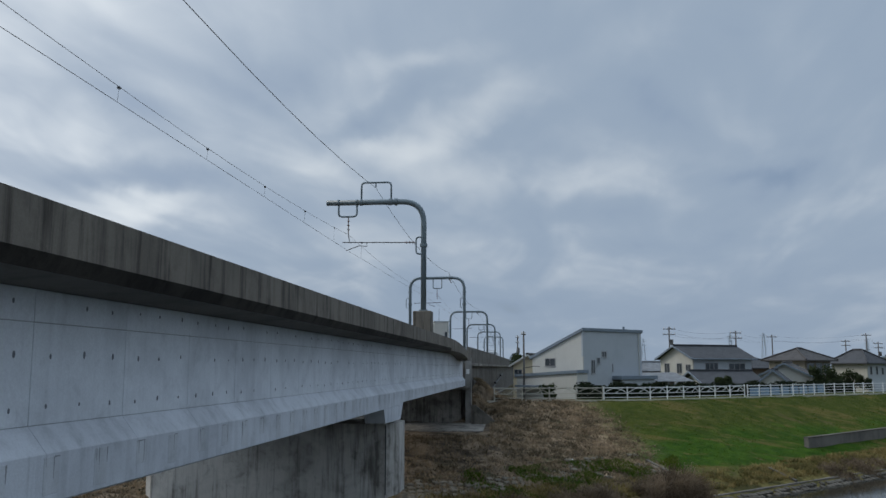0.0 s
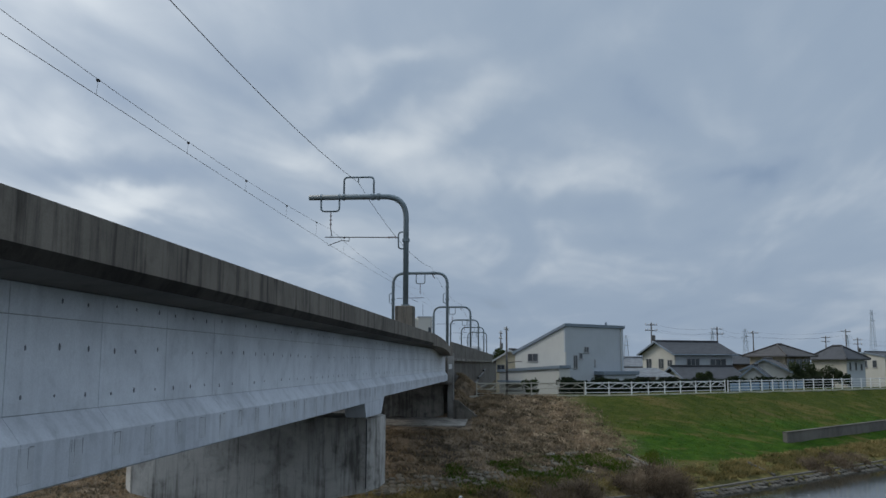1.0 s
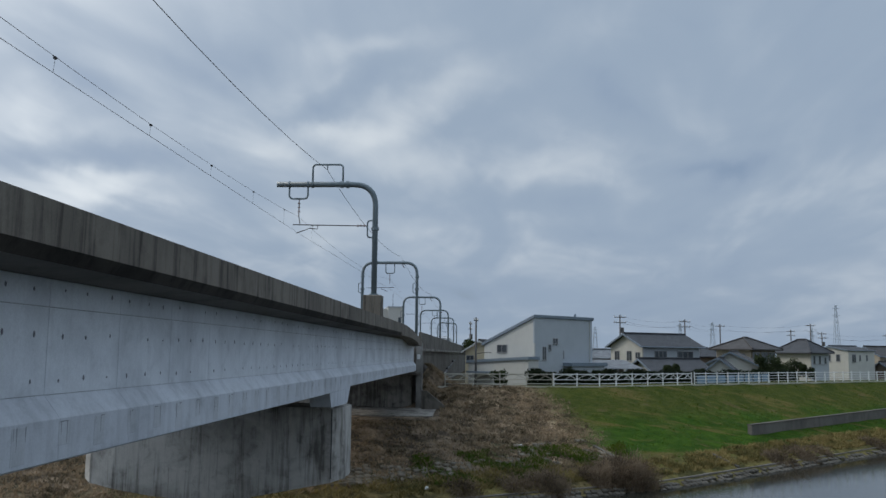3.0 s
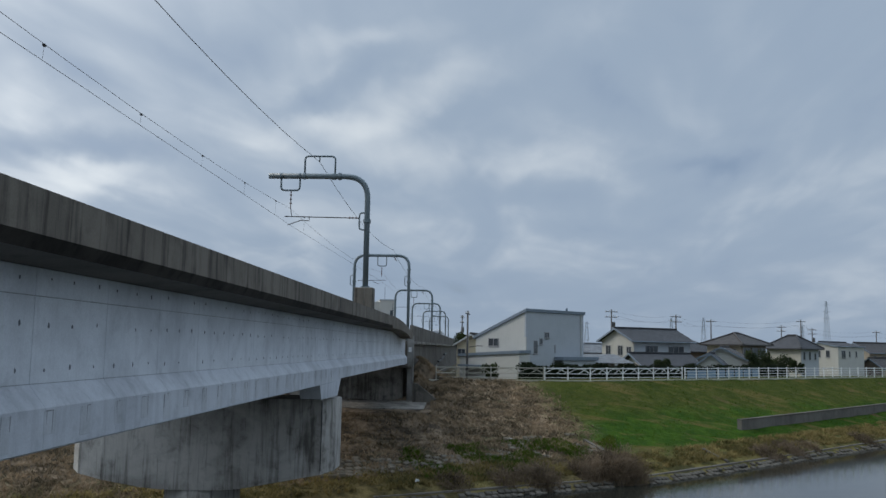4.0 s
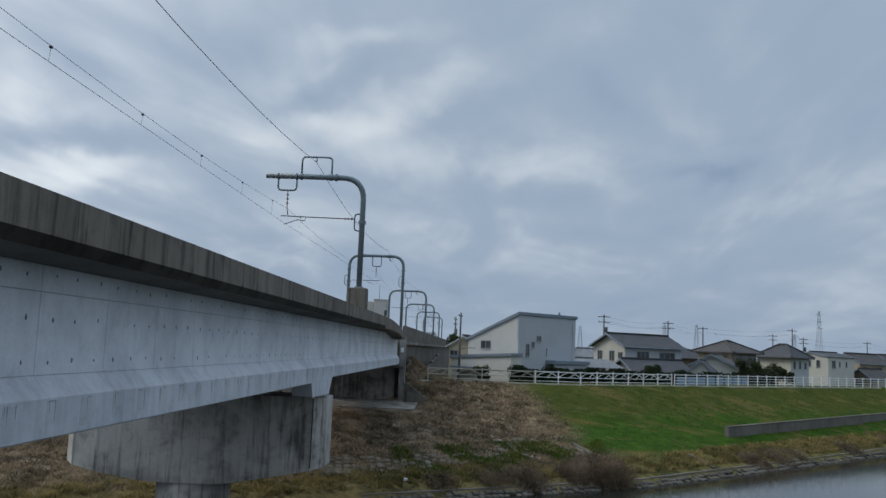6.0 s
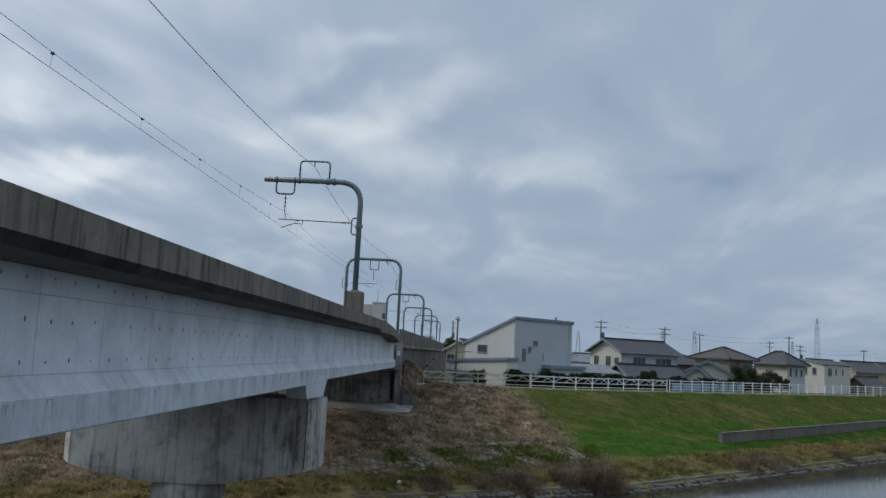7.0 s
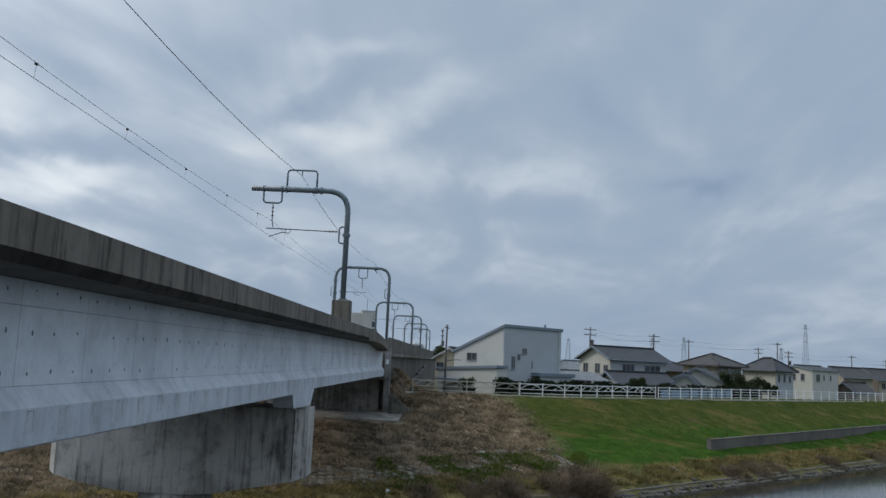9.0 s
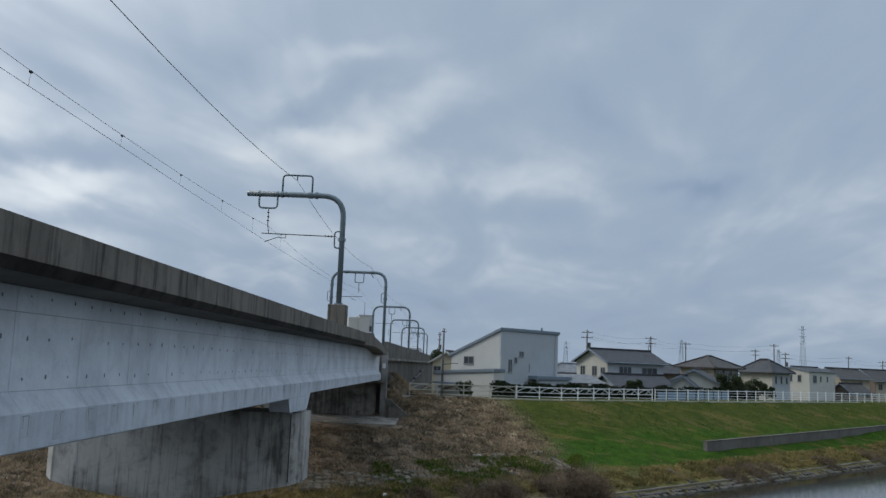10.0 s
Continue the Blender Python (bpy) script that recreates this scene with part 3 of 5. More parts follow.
def make_pier():
    pier = thing("bridge_pier", "stained concrete hammerhead bridge pier on a round column", "bridge pier")
    # plan outline with chamfered ends, tapered underside
    plan = [(-14.15, -1.10), (-13.2, -1.36), (-5.37, -1.15), (-5.0, -0.35), (-5.0, 1.0), (-5.42, 1.7), (-14.0, 1.7), (-14.6, 1.0), (-14.6, -0.5)]
    bm = bmesh.new()

    def under(x):
        return step(x, [(-14.9, 0.95), (-11.4, 0.36), (-8.6, 0.36), (-5.0, 1.04)])
    top, bottom = [], []
    ring = []
    for (ax, ay), (bx, by) in zip(plan, plan[1:] + plan[:1]):
        n = max(1, int(abs(bx - ax) / 0.7))
        ring += [(ax + (bx - ax) * i / n, ay + (by - ay) * i / n) for i in range(n)]
    top = [bm.verts.new((x, PIER_Y + y, 3.60)) for x, y in ring]
    bottom = [bm.verts.new((x, PIER_Y + y, under(x))) for x, y in ring]
    bm.faces.new(top)
    k = len(ring)
    for i in range(k):
        bm.faces.new((top[i], bottom[i], bottom[(i + 1) % k], top[(i + 1) % k]))
    f = bm.faces.new(bottom)
    bmesh.ops.triangulate(bm, faces=[f])
    part("pier_cap", bm, PIER, pier)
    part("column", bm_tube([(-9.95, PIER_Y + 0.1, -3.2), (-9.95, PIER_Y + 0.1, 0.37)], 1.36, 32), PIER, pier, "round concrete column", True)
    for x in (-5.62, -10.85):
        for y in (31.6, 32.68):
            part("bearing_seat", bm_box(x - 0.36, x + 0.30, y - 0.32, y + 0.32, 3.6, 3.64, 0.01), PIER, pier)
            part("bearing", bm_box(x - 0.26, x + 0.24, y - 0.22, y + 0.22, 3.64, 3.73, 0.01), DARK, pier, "black rubber bearing")
    part("drain_stain", bm_box(-5.382, -5.355, PIER_Y - 1.17, PIER_Y - 1.12, 1.1, 3.55), DARK, pier, "black streaked corner")


make_pier()

# ---- abutment and approach ----


def make_abutment():
    ab = thing("abutment", "dark stained concrete bridge abutment with a sloped wing wall", "abutment")
    part("breast_wall", bm_box(-14.5, -5.38, 64.9, 66.4, 0.4, 4.1), ABUT, ab)
    part("seat", bm_box(-14.5, -4.7, 64.2, 65.6, 4.0, 4.2, 0.02), ABUT, ab)
    for x in (-5.3,):
        part("counterfort", bm_box(x + 0.26, x + 0.70, 64.45, 65.2, 0.4, 6.35, 0.03), COLUMN, ab)
    part("drain_pipe", bm_tube([(-9.0, 64.15, 1.4), (-9.0, 64.15, 4.1)], 0.07, 8), WALLGREY, ab, "pale drain pipe")
    part("marker_plate", bm_box(-4.95, -4.72, 64.40, 64.445, 5.15, 5.5), RAIL, ab, "small pale plate")
    wing = [(-4.55, 63.6, 0.6), (-4.55, 63.6, 2.95), (-4.2, 63.6, 2.9), (-2.15, 63.6, 1.3), (-2.15, 63.6, 0.6)]
    part("wing_wall", bm_prism(wing, (0, 0.4, 0)), OLDWALL, ab, "dark sloping wing wall")
    bm = bm_prism([(-15, 64.3, 1.66), (-15, 60.0, 1.38), (-15, 60.0, 0.6), (-15, 64.3, 1.1)], (11.5, 0, 0))
    part("apron", bm, ABUT, ab, "dirty concrete apron")


make_abutment()


def make_approach():
    wall = thing("approach_viaduct", "long grey concrete approach wall carrying the railway", "retaining wall")
    for i in range(20):
        y0 = 65.3 + i * 8.0
        part("parapet_panel", bm_box(-4.95, -4.72, y0, y0 + 7.97, 5.95, 7.14, 0.015), OLDWALL, wall)
        part("wall_panel", bm_box(-5.35, -4.92, y0, y0 + 7.97, 1.2, 5.95, 0.015), OLDWALL, wall)
        part("corbel", bm_box(-4.95, -4.62, y0 + 0.1, y0 + 7.8, 5.72, 5.95, 0.02), ABUT, wall)
    part("track_bed", bm_box(-12.5, -5.35, 65.3, 265.3, 4.6, 5.35), GRAVEL, wall)
    part("far_parapet", bm_box(-12.8, -12.5, 65.3, 265.3, 1.2, 7.12), ABUT, wall)
    for i in range(4):
        part("pipe_run", bm_tube([(-4.6, 96 + i * 8, 3.3 + i * 0.35 + 0.2 * (i % 2)), (-4.6, 104 + i * 8, 3.6 + i * 0.35)], 0.12, 8), DARK, wall, "dark pipe climbing the wall")


make_approach()


# ---- overhead line ----
def pipe_frame(name, parent, legs, top, radius, z0, label=""):
    """A pole with a bent shoulder; one leg or two, in its own x-z plane."""
    r = 1.0
    if len(legs) == 1:
        pts = [(legs[0], 0, z0)] + bend((legs[0], 0, z0), (legs[0], 0, top), (-9, 0, top), r) + [(-4.4, 0, top)]
    else:
        a, b = legs
        pts = [(a, 0, z0)] + bend((a, 0, z0), (a, 0, top), (b, 0, top), r) + bend((a, 0, top), (b, 0, top), (b, 0, z0), r) + [(b, 0, z0)]
    return part(name, bm_tube(pts, radius, 14), STEEL, parent, label, True)


def loop_bracket(name, parent, x0, x1, z0, z1):
    """A small pipe bracket: two stubs and a rounded bar."""
    pts = [(x0, 0, z0)] + bend((x0, 0, z0), (x0, 0, z1), (x1, 0, z1), 0.18, 5) + bend((x0, 0, z1), (x1, 0, z1), (x1, 0, z0), 0.18, 5) + [(x1, 0, z0)]
    return part(name, bm_tube(pts, 0.042, 8), STEEL, parent, "", True)


def collar(parent, x, z, r, h, axis="z"):
    d = (0, 0, h) if axis == "z" else (h, 0, 0)
    a = Vector((x, 0, z))
    part("collar", bm_tube([a - Vector(d) / 2, a + Vector(d) / 2], r, 14), STEEL, parent)


def insulator(parent, a, b):
    a, b = Vector(a), Vector(b)
    bm = bm_tube([a, b], 0.022, 8)
    for k in (0.25, 0.5, 0.75):
        p = a.lerp(b, k)
        d = (b - a).normalized() * 0.02
        bm_tube([p - d, p + d], 0.055, 10, bm)
    part("insulator", bm, INSUL, parent, "brown ribbed insulator")


def make_mast():
    m = thing("overhead_line_mast", "green-grey steel pipe mast standing on a concrete block", "railway mast", "overhead line supports", at=(-5.36, 42.6, 5.64 - 5.64 * 1.12))
    m.scale = (1.12, 1.12, 1.12)
    part("base_block", bm_box(-0.42, 0.38, -0.4, 0.4, TOP_Z - 0.3, 8.06, 0.03), FLANGE, m, "weathered concrete base block")
    for k in range(5):
        part("step_bolt", bm_box(-0.03, 0.03, -0.43, -0.40, 7.0 + k * 0.2, 7.06 + k * 0.2), WALLGREY, m)
    pipe_frame("pipe_mast", m, (0,), 12.96, 0.125, 8.06)
    collar(m, 0, 10.98, 0.17, 0.14)
    collar(m, 0, 8.10, 0.2, 0.06)
    collar(m, -1.25, 12.96, 0.165, 0.12, "x")
    collar(m, -1.55, 12.96, 0.15, 0.08, "x")
    for x in (-2.82, -1.47):
        collar(m, x, 12.96, 0.15, 0.09, "x")
    loop_bracket("upper_bracket", m, -2.82, -1.47, 13.0, 13.86)
    part("wire_clamp", bm_tube([(-2.17, 0, 13.86), (-2.17, 0, 13.64)], 0.03, 6), STEEL, m)
    for x in (-3.85, -3.02):
        collar(m, x, 12.96, 0.145, 0.07, "x")
    loop_bracket("lower_bracket", m, -3.85, -3.02, 12.9, 12.32)
    insulator(m, (-3.4, 0, 12.3), (-3.4, 0, 11.55))
    part("hanger_hook", bm_tube([(-3.4, 0, 11.55), (-3.34, 0, 11.2)], 0.02, 6), DARK, m)
    pts = [(-0.12, 0, 11.35)] + bend((-0.12, 0, 11.35), (-0.34, 0, 11.35), (-0.34, 0, 10.6), 0.15, 4) + bend((-0.34, 0, 11.35), (-0.34, 0, 10.6), (-0.12, 0, 10.6), 0.15, 4) + [(-0.12, 0, 10.6)]
    part("side_bracket", bm_tube(pts, 0.035, 8), STEEL, m)
    insulator(m, (-0.34, 0, 11.12), (-0.9, 0, 11.12))
    part("steady_tube", bm_tube([(-0.9, 0, 11.12), (-3.65, 0, 11.16)], 0.022, 8), DARK, m)
    part("drop_arm", bm_tube([(-2.55, 0, 11.14), (-2.55, 0, 10.97), (-2.9, 0, 11.0), (-3.5, 0, 10.78)], 0.018, 6), DARK, m)


def make_gate():
    g = thing("overhead_line_portal", "green-grey steel pipe portal frame spanning the railway track", "railway mast", "overhead line supports", at=(-8.15, 74, 0))
    pipe_frame("portal_frame", g, (2.32, -2.32), 13.2, 0.125, 5.2)
    for x in (2.32, -2.32):
        collar(g, x, 10.95, 0.18, 0.14)
        collar(g, x, 12.0, 0.17, 0.1)
        part("post_bracket", bm_tube([(x - 0.12, 0, 11.5), (x - 0.34, 0, 11.4), (x - 0.34, 0, 10.7), (x - 0.12, 0, 10.6)], 0.035, 8), STEEL, g)
    for x in (1.2, -1.1):
        collar(g, x, 13.2, 0.16, 0.1, "x")
    loop_bracket("lower_bracket", g, -0.35, 0.40, 13.15, 12.3)
    insulator(g, (0.0, 0, 12.3), (0.0, 0, 11.4))
    part("steady_tube", bm_tube([(-1.98, 0, 11.05), (0.35, 0, 11.1)], 0.022, 8), DARK, g)
    part("drop_arm", bm_tube([(-0.7, 0, 11.05), (-0.7, 0, 10.95), (-0.2, 0, 10.76)], 0.018, 6), DARK, g)
    insulator(g, (1.0, 0, 13.1), (1.25, 0, 12.75))
    return g


make_mast()
gate = make_gate()
for x, y, z in ((-8.12, 110, -0.62), (-8.75, 146, -0.5), (-9.25, 182, -0.3), (-9.95, 218, -0.1)):
    copy_thing(gate, pose(x, y, z))


def wire(name, points, r, label, cat="wire", sub=10, sag=0.0):
    """Wires hung from point to point, sagging between."""
    pts = []
    for a, b in zip(points, points[1:]):
        for i in range(sub):
            t = i / sub
            p = Vector(a).lerp(Vector(b), t)
            p.z -= sag * 4 * t * (1 - t)
            pts.append(p)
    pts.append(Vector(points[-1]))
    ob = part(name, bm_tube(pts, r, 6), WIRE)
    return tagged(ob, label, cat, "overhead wires")


YS = [-38, 2.5, 42.6, 74, 110, 146, 182, 218]
XS = [-9.0, -8.95, -9.2, -8.15, -8.1, -8.75, -9.25, -9.95]
ZS = [0, 0, 0, -0.45, -0.8, -0.8, -0.6, -0.4]
wire("contact_wire", [(x, y, 11.42 + z) for x, y, z in zip(XS, YS, ZS)], 0.0068, "taut copper contact wire over the railway track")
wire("messenger_wire", [(x + 0.05, y, 12.2 + z) for x, y, z in zip(XS, YS, ZS)], 0.006, "sagging messenger wire above the contact wire", sag=0.48)
wire("feeder_wire", [(x, y, 14.58 + 2 * z) for x, y, z in zip([-7.8, -7.8, -7.8, -7.2, -7.0, -7.5, -8.0, -8.7], YS, ZS)], 0.0115, "dark feeder wire hung above the track", sag=0.72)
for k in range(-2, 6):
    y = 17.8 + 5.42 * k
    t = ((y - 2.5) / 40.1) % 1.0
    zm = 12.2 - 0.48 * 4 * t * (1 - t)
    d = thing("dropper", "thin dropper linking messenger and contact wires", "wire", "droppers", at=(-8.95 - 0.25 * t, y, 11.42))
    part("dropper_wire", bm_tube([(0, 0, 0), (0.03, 0, zm - 11.42)], 0.004, 6), WIRE, d)
    part("clip", bm_box(0.0, 0.055, -0.04, 0.04, zm - 11.45, zm - 11.40), DARK, d, "dark clip")


# ---- houses ----
def roof_slab(parent, corners, mat, thick=0.16, name="roof"):
    """A sloping roof plane; its tile rows follow the eave."""
    bm = bmesh.new()
    c = [Vector(p) for p in corners]
    nrm = (c[1] - c[0]).cross(c[2] - c[1]).normalized()
    if nrm.z < 0:
        nrm = -nrm
    low = [p - Vector((0, 0, thick)) for p in c]
    bm_prism([tuple(p) for p in low], (0, 0, thick), bm)
    uv = bm.loops.layers.uv.new("UVMap")
    e = (c[1] - c[0]).normalized()
    g = nrm.cross(e)
    for f in bm.faces:
        for l in f.loops:
            l[uv].uv = (l.vert.co.dot(e), l.vert.co.dot(g))
    return part(name, bm, mat, parent)


def window(parent, face, s, z, w, h, L=0, W=0, mullions=1):
    """Face 'R' lies along local x at y=0, face 'L' along local y at x=0."""
    def box(a0, a1, d0, d1, z0, z1, bm=None):
        return bm_box(a0, a1, -d1, -d0, z0, z1, 0, bm) if face == "R" else bm_box(-d1, -d0, a0, a1, z0, z1, 0, bm)
    bm = box(s, s + w, 0.0, 0.05, z, z + 0.06)
    box(s, s + w, 0.0, 0.05, z + h - 0.06, z + h, bm)
    for k in range(mullions + 2):
        a = s + (w - 0.06) * k / (mullions + 1)
        box(a, a + 0.06, 0.0, 0.05, z + 0.06, z + h - 0.06, bm)
    fr = part("window", bm, FRAME, parent)
    part("pane", box(s + 0.03, s + w - 0.03, 0.003, 0.02, z + 0.03, z + h - 0.03), GLASS, fr, "dark window glass")
    part("sill", box(s - 0.05, s + w + 0.05, 0.0, 0.09, z - 0.06, z - 0.004), FRAME, fr)


def house(name, label, corner, turn, L, W, eave, ridge, kind, left, right, roofing, windows=(), over=0.55, base=1.6, gable_mat=None):
    h = thing(name, label, "house", "houses behind the levee", at=(corner[0], corner[1], 0), turn=turn)
    t = 0.18
    part("front_wall", bm_box(t, L, 0, t, base, eave), right, h)
    part("side_wall", bm_box(0, t, 0, W, base, eave), left, h)
    part("back_wall", bm_box(t, L, W - t, W, base, eave), right, h)
    part("end_wall", bm_box(L - t, L, t, W - t, base, eave), left, h)
    o = over
    if kind == "gable":
        slope = (ridge - eave) / (W / 2)
        z0 = eave - o * slope + 0.1
        roof_slab(h, [(-o, -o, z0), (L + o, -o, z0), (L + o, W / 2, ridge + 0.1), (-o, W / 2, ridge + 0.1)], roofing)
        roof_slab(h, [(-o, W + o, z0), (L + o, W + o, z0), (L + o, W / 2, ridge + 0.1), (-o, W / 2, ridge + 0.1)], roofing)
        for x in (0, L - t):
            part("gable", bm_prism([(x, 0, eave), (x, W, eave), (x, W / 2, ridge - 0.05)], (t, 0, 0)), gable_mat or left, h)
        part("ridge_cap", bm_box(-o, L + o, W / 2 - 0.16, W / 2 + 0.16, ridge + 0.04, ridge + 0.26, 0.04), roofing, h)
        for y in (-o, W + o):
            part("fascia", bm_prism([(-o - 0.06, y, z0 - 0.22), (-o - 0.06, y, z0), (-o - 0.06, W / 2, ridge + 0.1), (-o - 0.06, W / 2, ridge - 0.12)], (0.06, 0, 0)), gable_mat or (WHITE if left is CREAM else FASCIA), h)
        part("gutter", bm_tube([(-o, -o - 0.06, z0 - 0.1), (L + o, -o - 0.06, z0 - 0.1)], 0.07, 8), FASCIA, h)
    elif kind == "hip":
        k = min(L, W) / 2 + o
        z0 = eave - 0.05
        if L >= W:
            a, b = (-o + k, W / 2, ridge), (L + o - k, W / 2, ridge)
        else:
            a, b = (L / 2, -o + k, ridge), (L / 2, W + o - k, ridge)
        p = [(-o, -o, z0), (L + o, -o, z0), (L + o, W + o, z0), (-o, W + o, z0)]
        if L >= W:
            planes = [[p[0], p[1], b, a], [p[2], p[3], a, b], [p[3], p[0], a], [p[1], p[2], b]]
        else:
            planes = [[p[0], p[1], a], [p[2], p[3], b], [p[3], p[0], a, b], [p[1], p[2], b, a]]
        for q in planes:
            roof_slab(h, q, roofing)
        part("ridge_cap", bm_tube([(a[0], a[1], ridge + 0.06), (b[0], b[1] + 0.01, ridge + 0.06)], 0.15, 8), roofing, h)
        for q in p:
            e = a if (Vector(q) - Vector(a)).length < (Vector(q) - Vector(b)).length else b
            part("hip_cap", bm_tube([(q[0], q[1], q[2] + 0.06), (e[0], e[1], e[2] + 0.06)], 0.11, 8), roofing, h)
    elif kind == "mono":
        # highest along the front wall, falling away from it
        part("front_upper", bm_box(0, L, 0, t, eave, ridge - 0.05), right, h)
        for x in (0, L - t):
            part("gable", bm_prism([(x, t, eave), (x, W, eave), (x, t, ridge - 0.05)], (t, 0, 0)), left, h)
        roof_slab(h, [(-0.15, -0.15, ridge + 0.15), (L + 0.15, -0.15, ridge + 0.15), (L + 0.15, W + 0.3, eave + 0.05), (-0.15, W + 0.3, eave + 0.05)], FASCIA, 0.3)
    for w in windows:
        window(h, *w)
    return h


white_house = house("white_house", "white two-storey house with a single-pitch grey roof", (5.0, 92), 45, 9.55, 7.35, 6.75, 9.55, "mono", WHITE, GREYSIDE, FASCIA,
                    (("L", 3.9, 5.75, 1.5, 0.85), ("R", 1.25, 5.0, 0.6, 1.4), ("R", 2.15, 6.0, 0.5, 0.65, 0, 0, 0), ("R", 2.95, 6.7, 0.75, 0.6), ("R", 4.6, 5.2, 0.14, 0.8, 0, 0, 0)))
part("annex", bm_box(-1.6, -0.004, -0.6, 8.2, 1.6, 4.85), WHITE, white_house, "low white side wing")
part("annex_front", bm_box(-1.6, -0.004, -0.6, -0.42, 4.85, 5.06), WHITE, white_house)
part("annex_side", bm_prism([(-1.6, -0.42, 4.85), (-1.6, 8.2, 4.85), (-1.6, -0.42, 5.06)], (0.18, 0, 0)), WHITE, white_house)
part("annex_roof", bm_prism([(-1.75, -0.75, 5.05), (-1.75, 8.4, 4.60), (-1.75, 8.4, 4.88), (-1.75, -0.75, 5.36)], (1.74, 0, 0)), FASCIA, white_house, "grey sloping wing roof")
part("porch_roof", bm_box(4.5, 10.6, -1.3, -0.004, 4.35, 4.75, 0.02), FASCIA, white_house, "flat grey porch roof")
part("porch_wall", bm_box(4.8, 10.3, -1.1, -0.9, 1.6, 4.35), GREYSIDE, white_house)
part("roof_vent", bm_tube([(7.6, 0.8, 9.4), (7.6, 0.8, 10.05)], 0.12, 8), FASCIA, white_house)
part("downpipe", bm_tube([(9.05, -0.06, 2), (9.05, -0.06, 9.4)], 0.05, 6), WHITE, white_house)
part("bay_hood", bm_box(-2.5, -1.604, 4.3, 7.6, 3.55, 3.75), FASCIA, white_house)
window(white_house, "R", 3.2, 3.3, 1.3, 0.3)

house("cream_house", "cream rendered house with a grey gabled roof", (0.9, 99.3), 80, 7.0, 3.3, 6.0, 7.0, "gable", CREAM, CREAM, TILE2,
      (("L", 2.3, 4.6, 0.9, 0.8), ("R", 0.6, 4.9, 0.5, 0.9, 0, 0, 0)), 0.4)
house("tiled_house", "white two-storey house with a dark tiled gable roof", (19.2, 110), 30, 9.3, 6.2, 6.85, 8.25, "gable", CREAMWHITE, GREYSIDE, TILE,
      (("L", 4.4, 4.9, 1.0, 1.25), ("L", 2.0, 4.9, 1.0, 1.25), ("L", 0.4, 5.2, 0.9, 0.8), ("R", 1.9, 5.0, 2.0, 1.2, 0, 0, 2), ("R", 5.6, 5.0, 2.6, 1.15, 0, 0, 2)), 0.5)
house("low_tiled_house", "single-storey house with a dark tiled gable roof", (19.2, 102.3), 20, 6.9, 5.0, 3.95, 5.15, "gable", WHITE, BROWNWALL, TILE,
      (("R", 1.5, 2.6, 2.6, 1.0, 0, 0, 2),), 0.7)
house("entrance_house", "small white gabled building with dark tiles", (28.2, 102.6), 70, 4.0, 2.9, 4.1, 5.3, "gable", WHITE, WHITE, TILE, (), 0.35)
house("brown_house", "brown boarded house with a grey hipped roof", (35.4, 120.5), 43, 6.4, 5.2, 6.65, 8.15, "hip", BEIGE, BROWNWALL, TILE2,
      (("R", 0.5, 4.7, 1.8, 1.5), ("R", 2.7, 4.7, 1.6, 1.5), ("R", 4.6, 4.7, 1.5, 1.5), ("L", 0.8, 4.8, 1.4, 1.2), ("L", 3.0, 4.8, 1.2, 1.2)), 0.75)
house("gabled_annex", "low white gabled annex with dark roof tiles", (33.8, 111), 66, 5.2, 7.0, 4.4, 6.1, "gable", WHITE, WHITE, TILE2, (("L", 4.6, 3.3, 0.9, 0.8),), 0.5)
house("cream_hipped_house", "pale cream house with a dark hipped roof", (46.95, 130.8), 35, 4.3, 5.8, 6.3, 8.15, "hip", paint("pale_cream", (0.46, 0.435, 0.37), 0.8), GREYSIDE, TILE,
      (("R", 0.6, 4.6, 0.5, 1.2, 0, 0, 0), ("R", 1.9, 4.6, 0.5, 1.2, 0, 0, 0), ("R", 3.2, 4.6, 0.5, 1.0, 0, 0, 0)), 0.6)
house("white_gabled_house", "white house with a shallow grey gabled roof", (56.0, 140), 35, 6.9, 6.4, 6.7, 7.3, "gable", CREAMWHITE, WHITE, TILE,
      (("R", 0.9, 4.9, 1.0, 1.2), ("R", 2.8, 5.1, 0.4, 0.9, 0, 0, 0), ("R", 4.6, 5.1, 0.4, 0.9, 0, 0, 0), ("L", 1.4, 5.0, 0.7, 1.1, 0, 0, 0), ("L", 3.0, 5.0, 0.7, 1.1, 0, 0, 0)), 0.15)
house("beige_house", "beige and brown house with a brown tiled roof", (64.7, 149), 33, 8.2, 5.0, 6.0, 7.4, "gable", BEIGE, BEIGE, TILE2,
      (("R", 1.0, 4.2, 0.9, 1.1), ("R", 3.5, 4.2, 0.6, 1.1, 0, 0, 0), ("R", 5.0, 4.2, 1.2, 1.1), ("L", 1.0, 4.2, 1.2, 1.1)), 0.5)
house("brown_tiled_house", "brown house with a shallow tiled roof", (74.6, 158), 33, 11.0, 5.4, 5.8, 7.5, "gable", BROWNWALL, BEIGE, TILE2, (("R", 1.0, 4.0, 1.2, 1.1), ("R", 6.0, 4.0, 1.6, 1.1)), 0.5)
house("corner_house", "low dark-roofed house behind the white fence", (64.0, 143), 33, 5.0, 4.0, 3.6, 4.9, "gable", BROWNWALL, BEIGE, TILE2, (), 0.5)
house("grey_roofed_house", "distant low house with a grey roof", (14.0, 128), 20, 9.0, 6.0, 5.2, 6.4, "hip", BEIGE, BROWNWALL, CORRUG, (), 0.4)
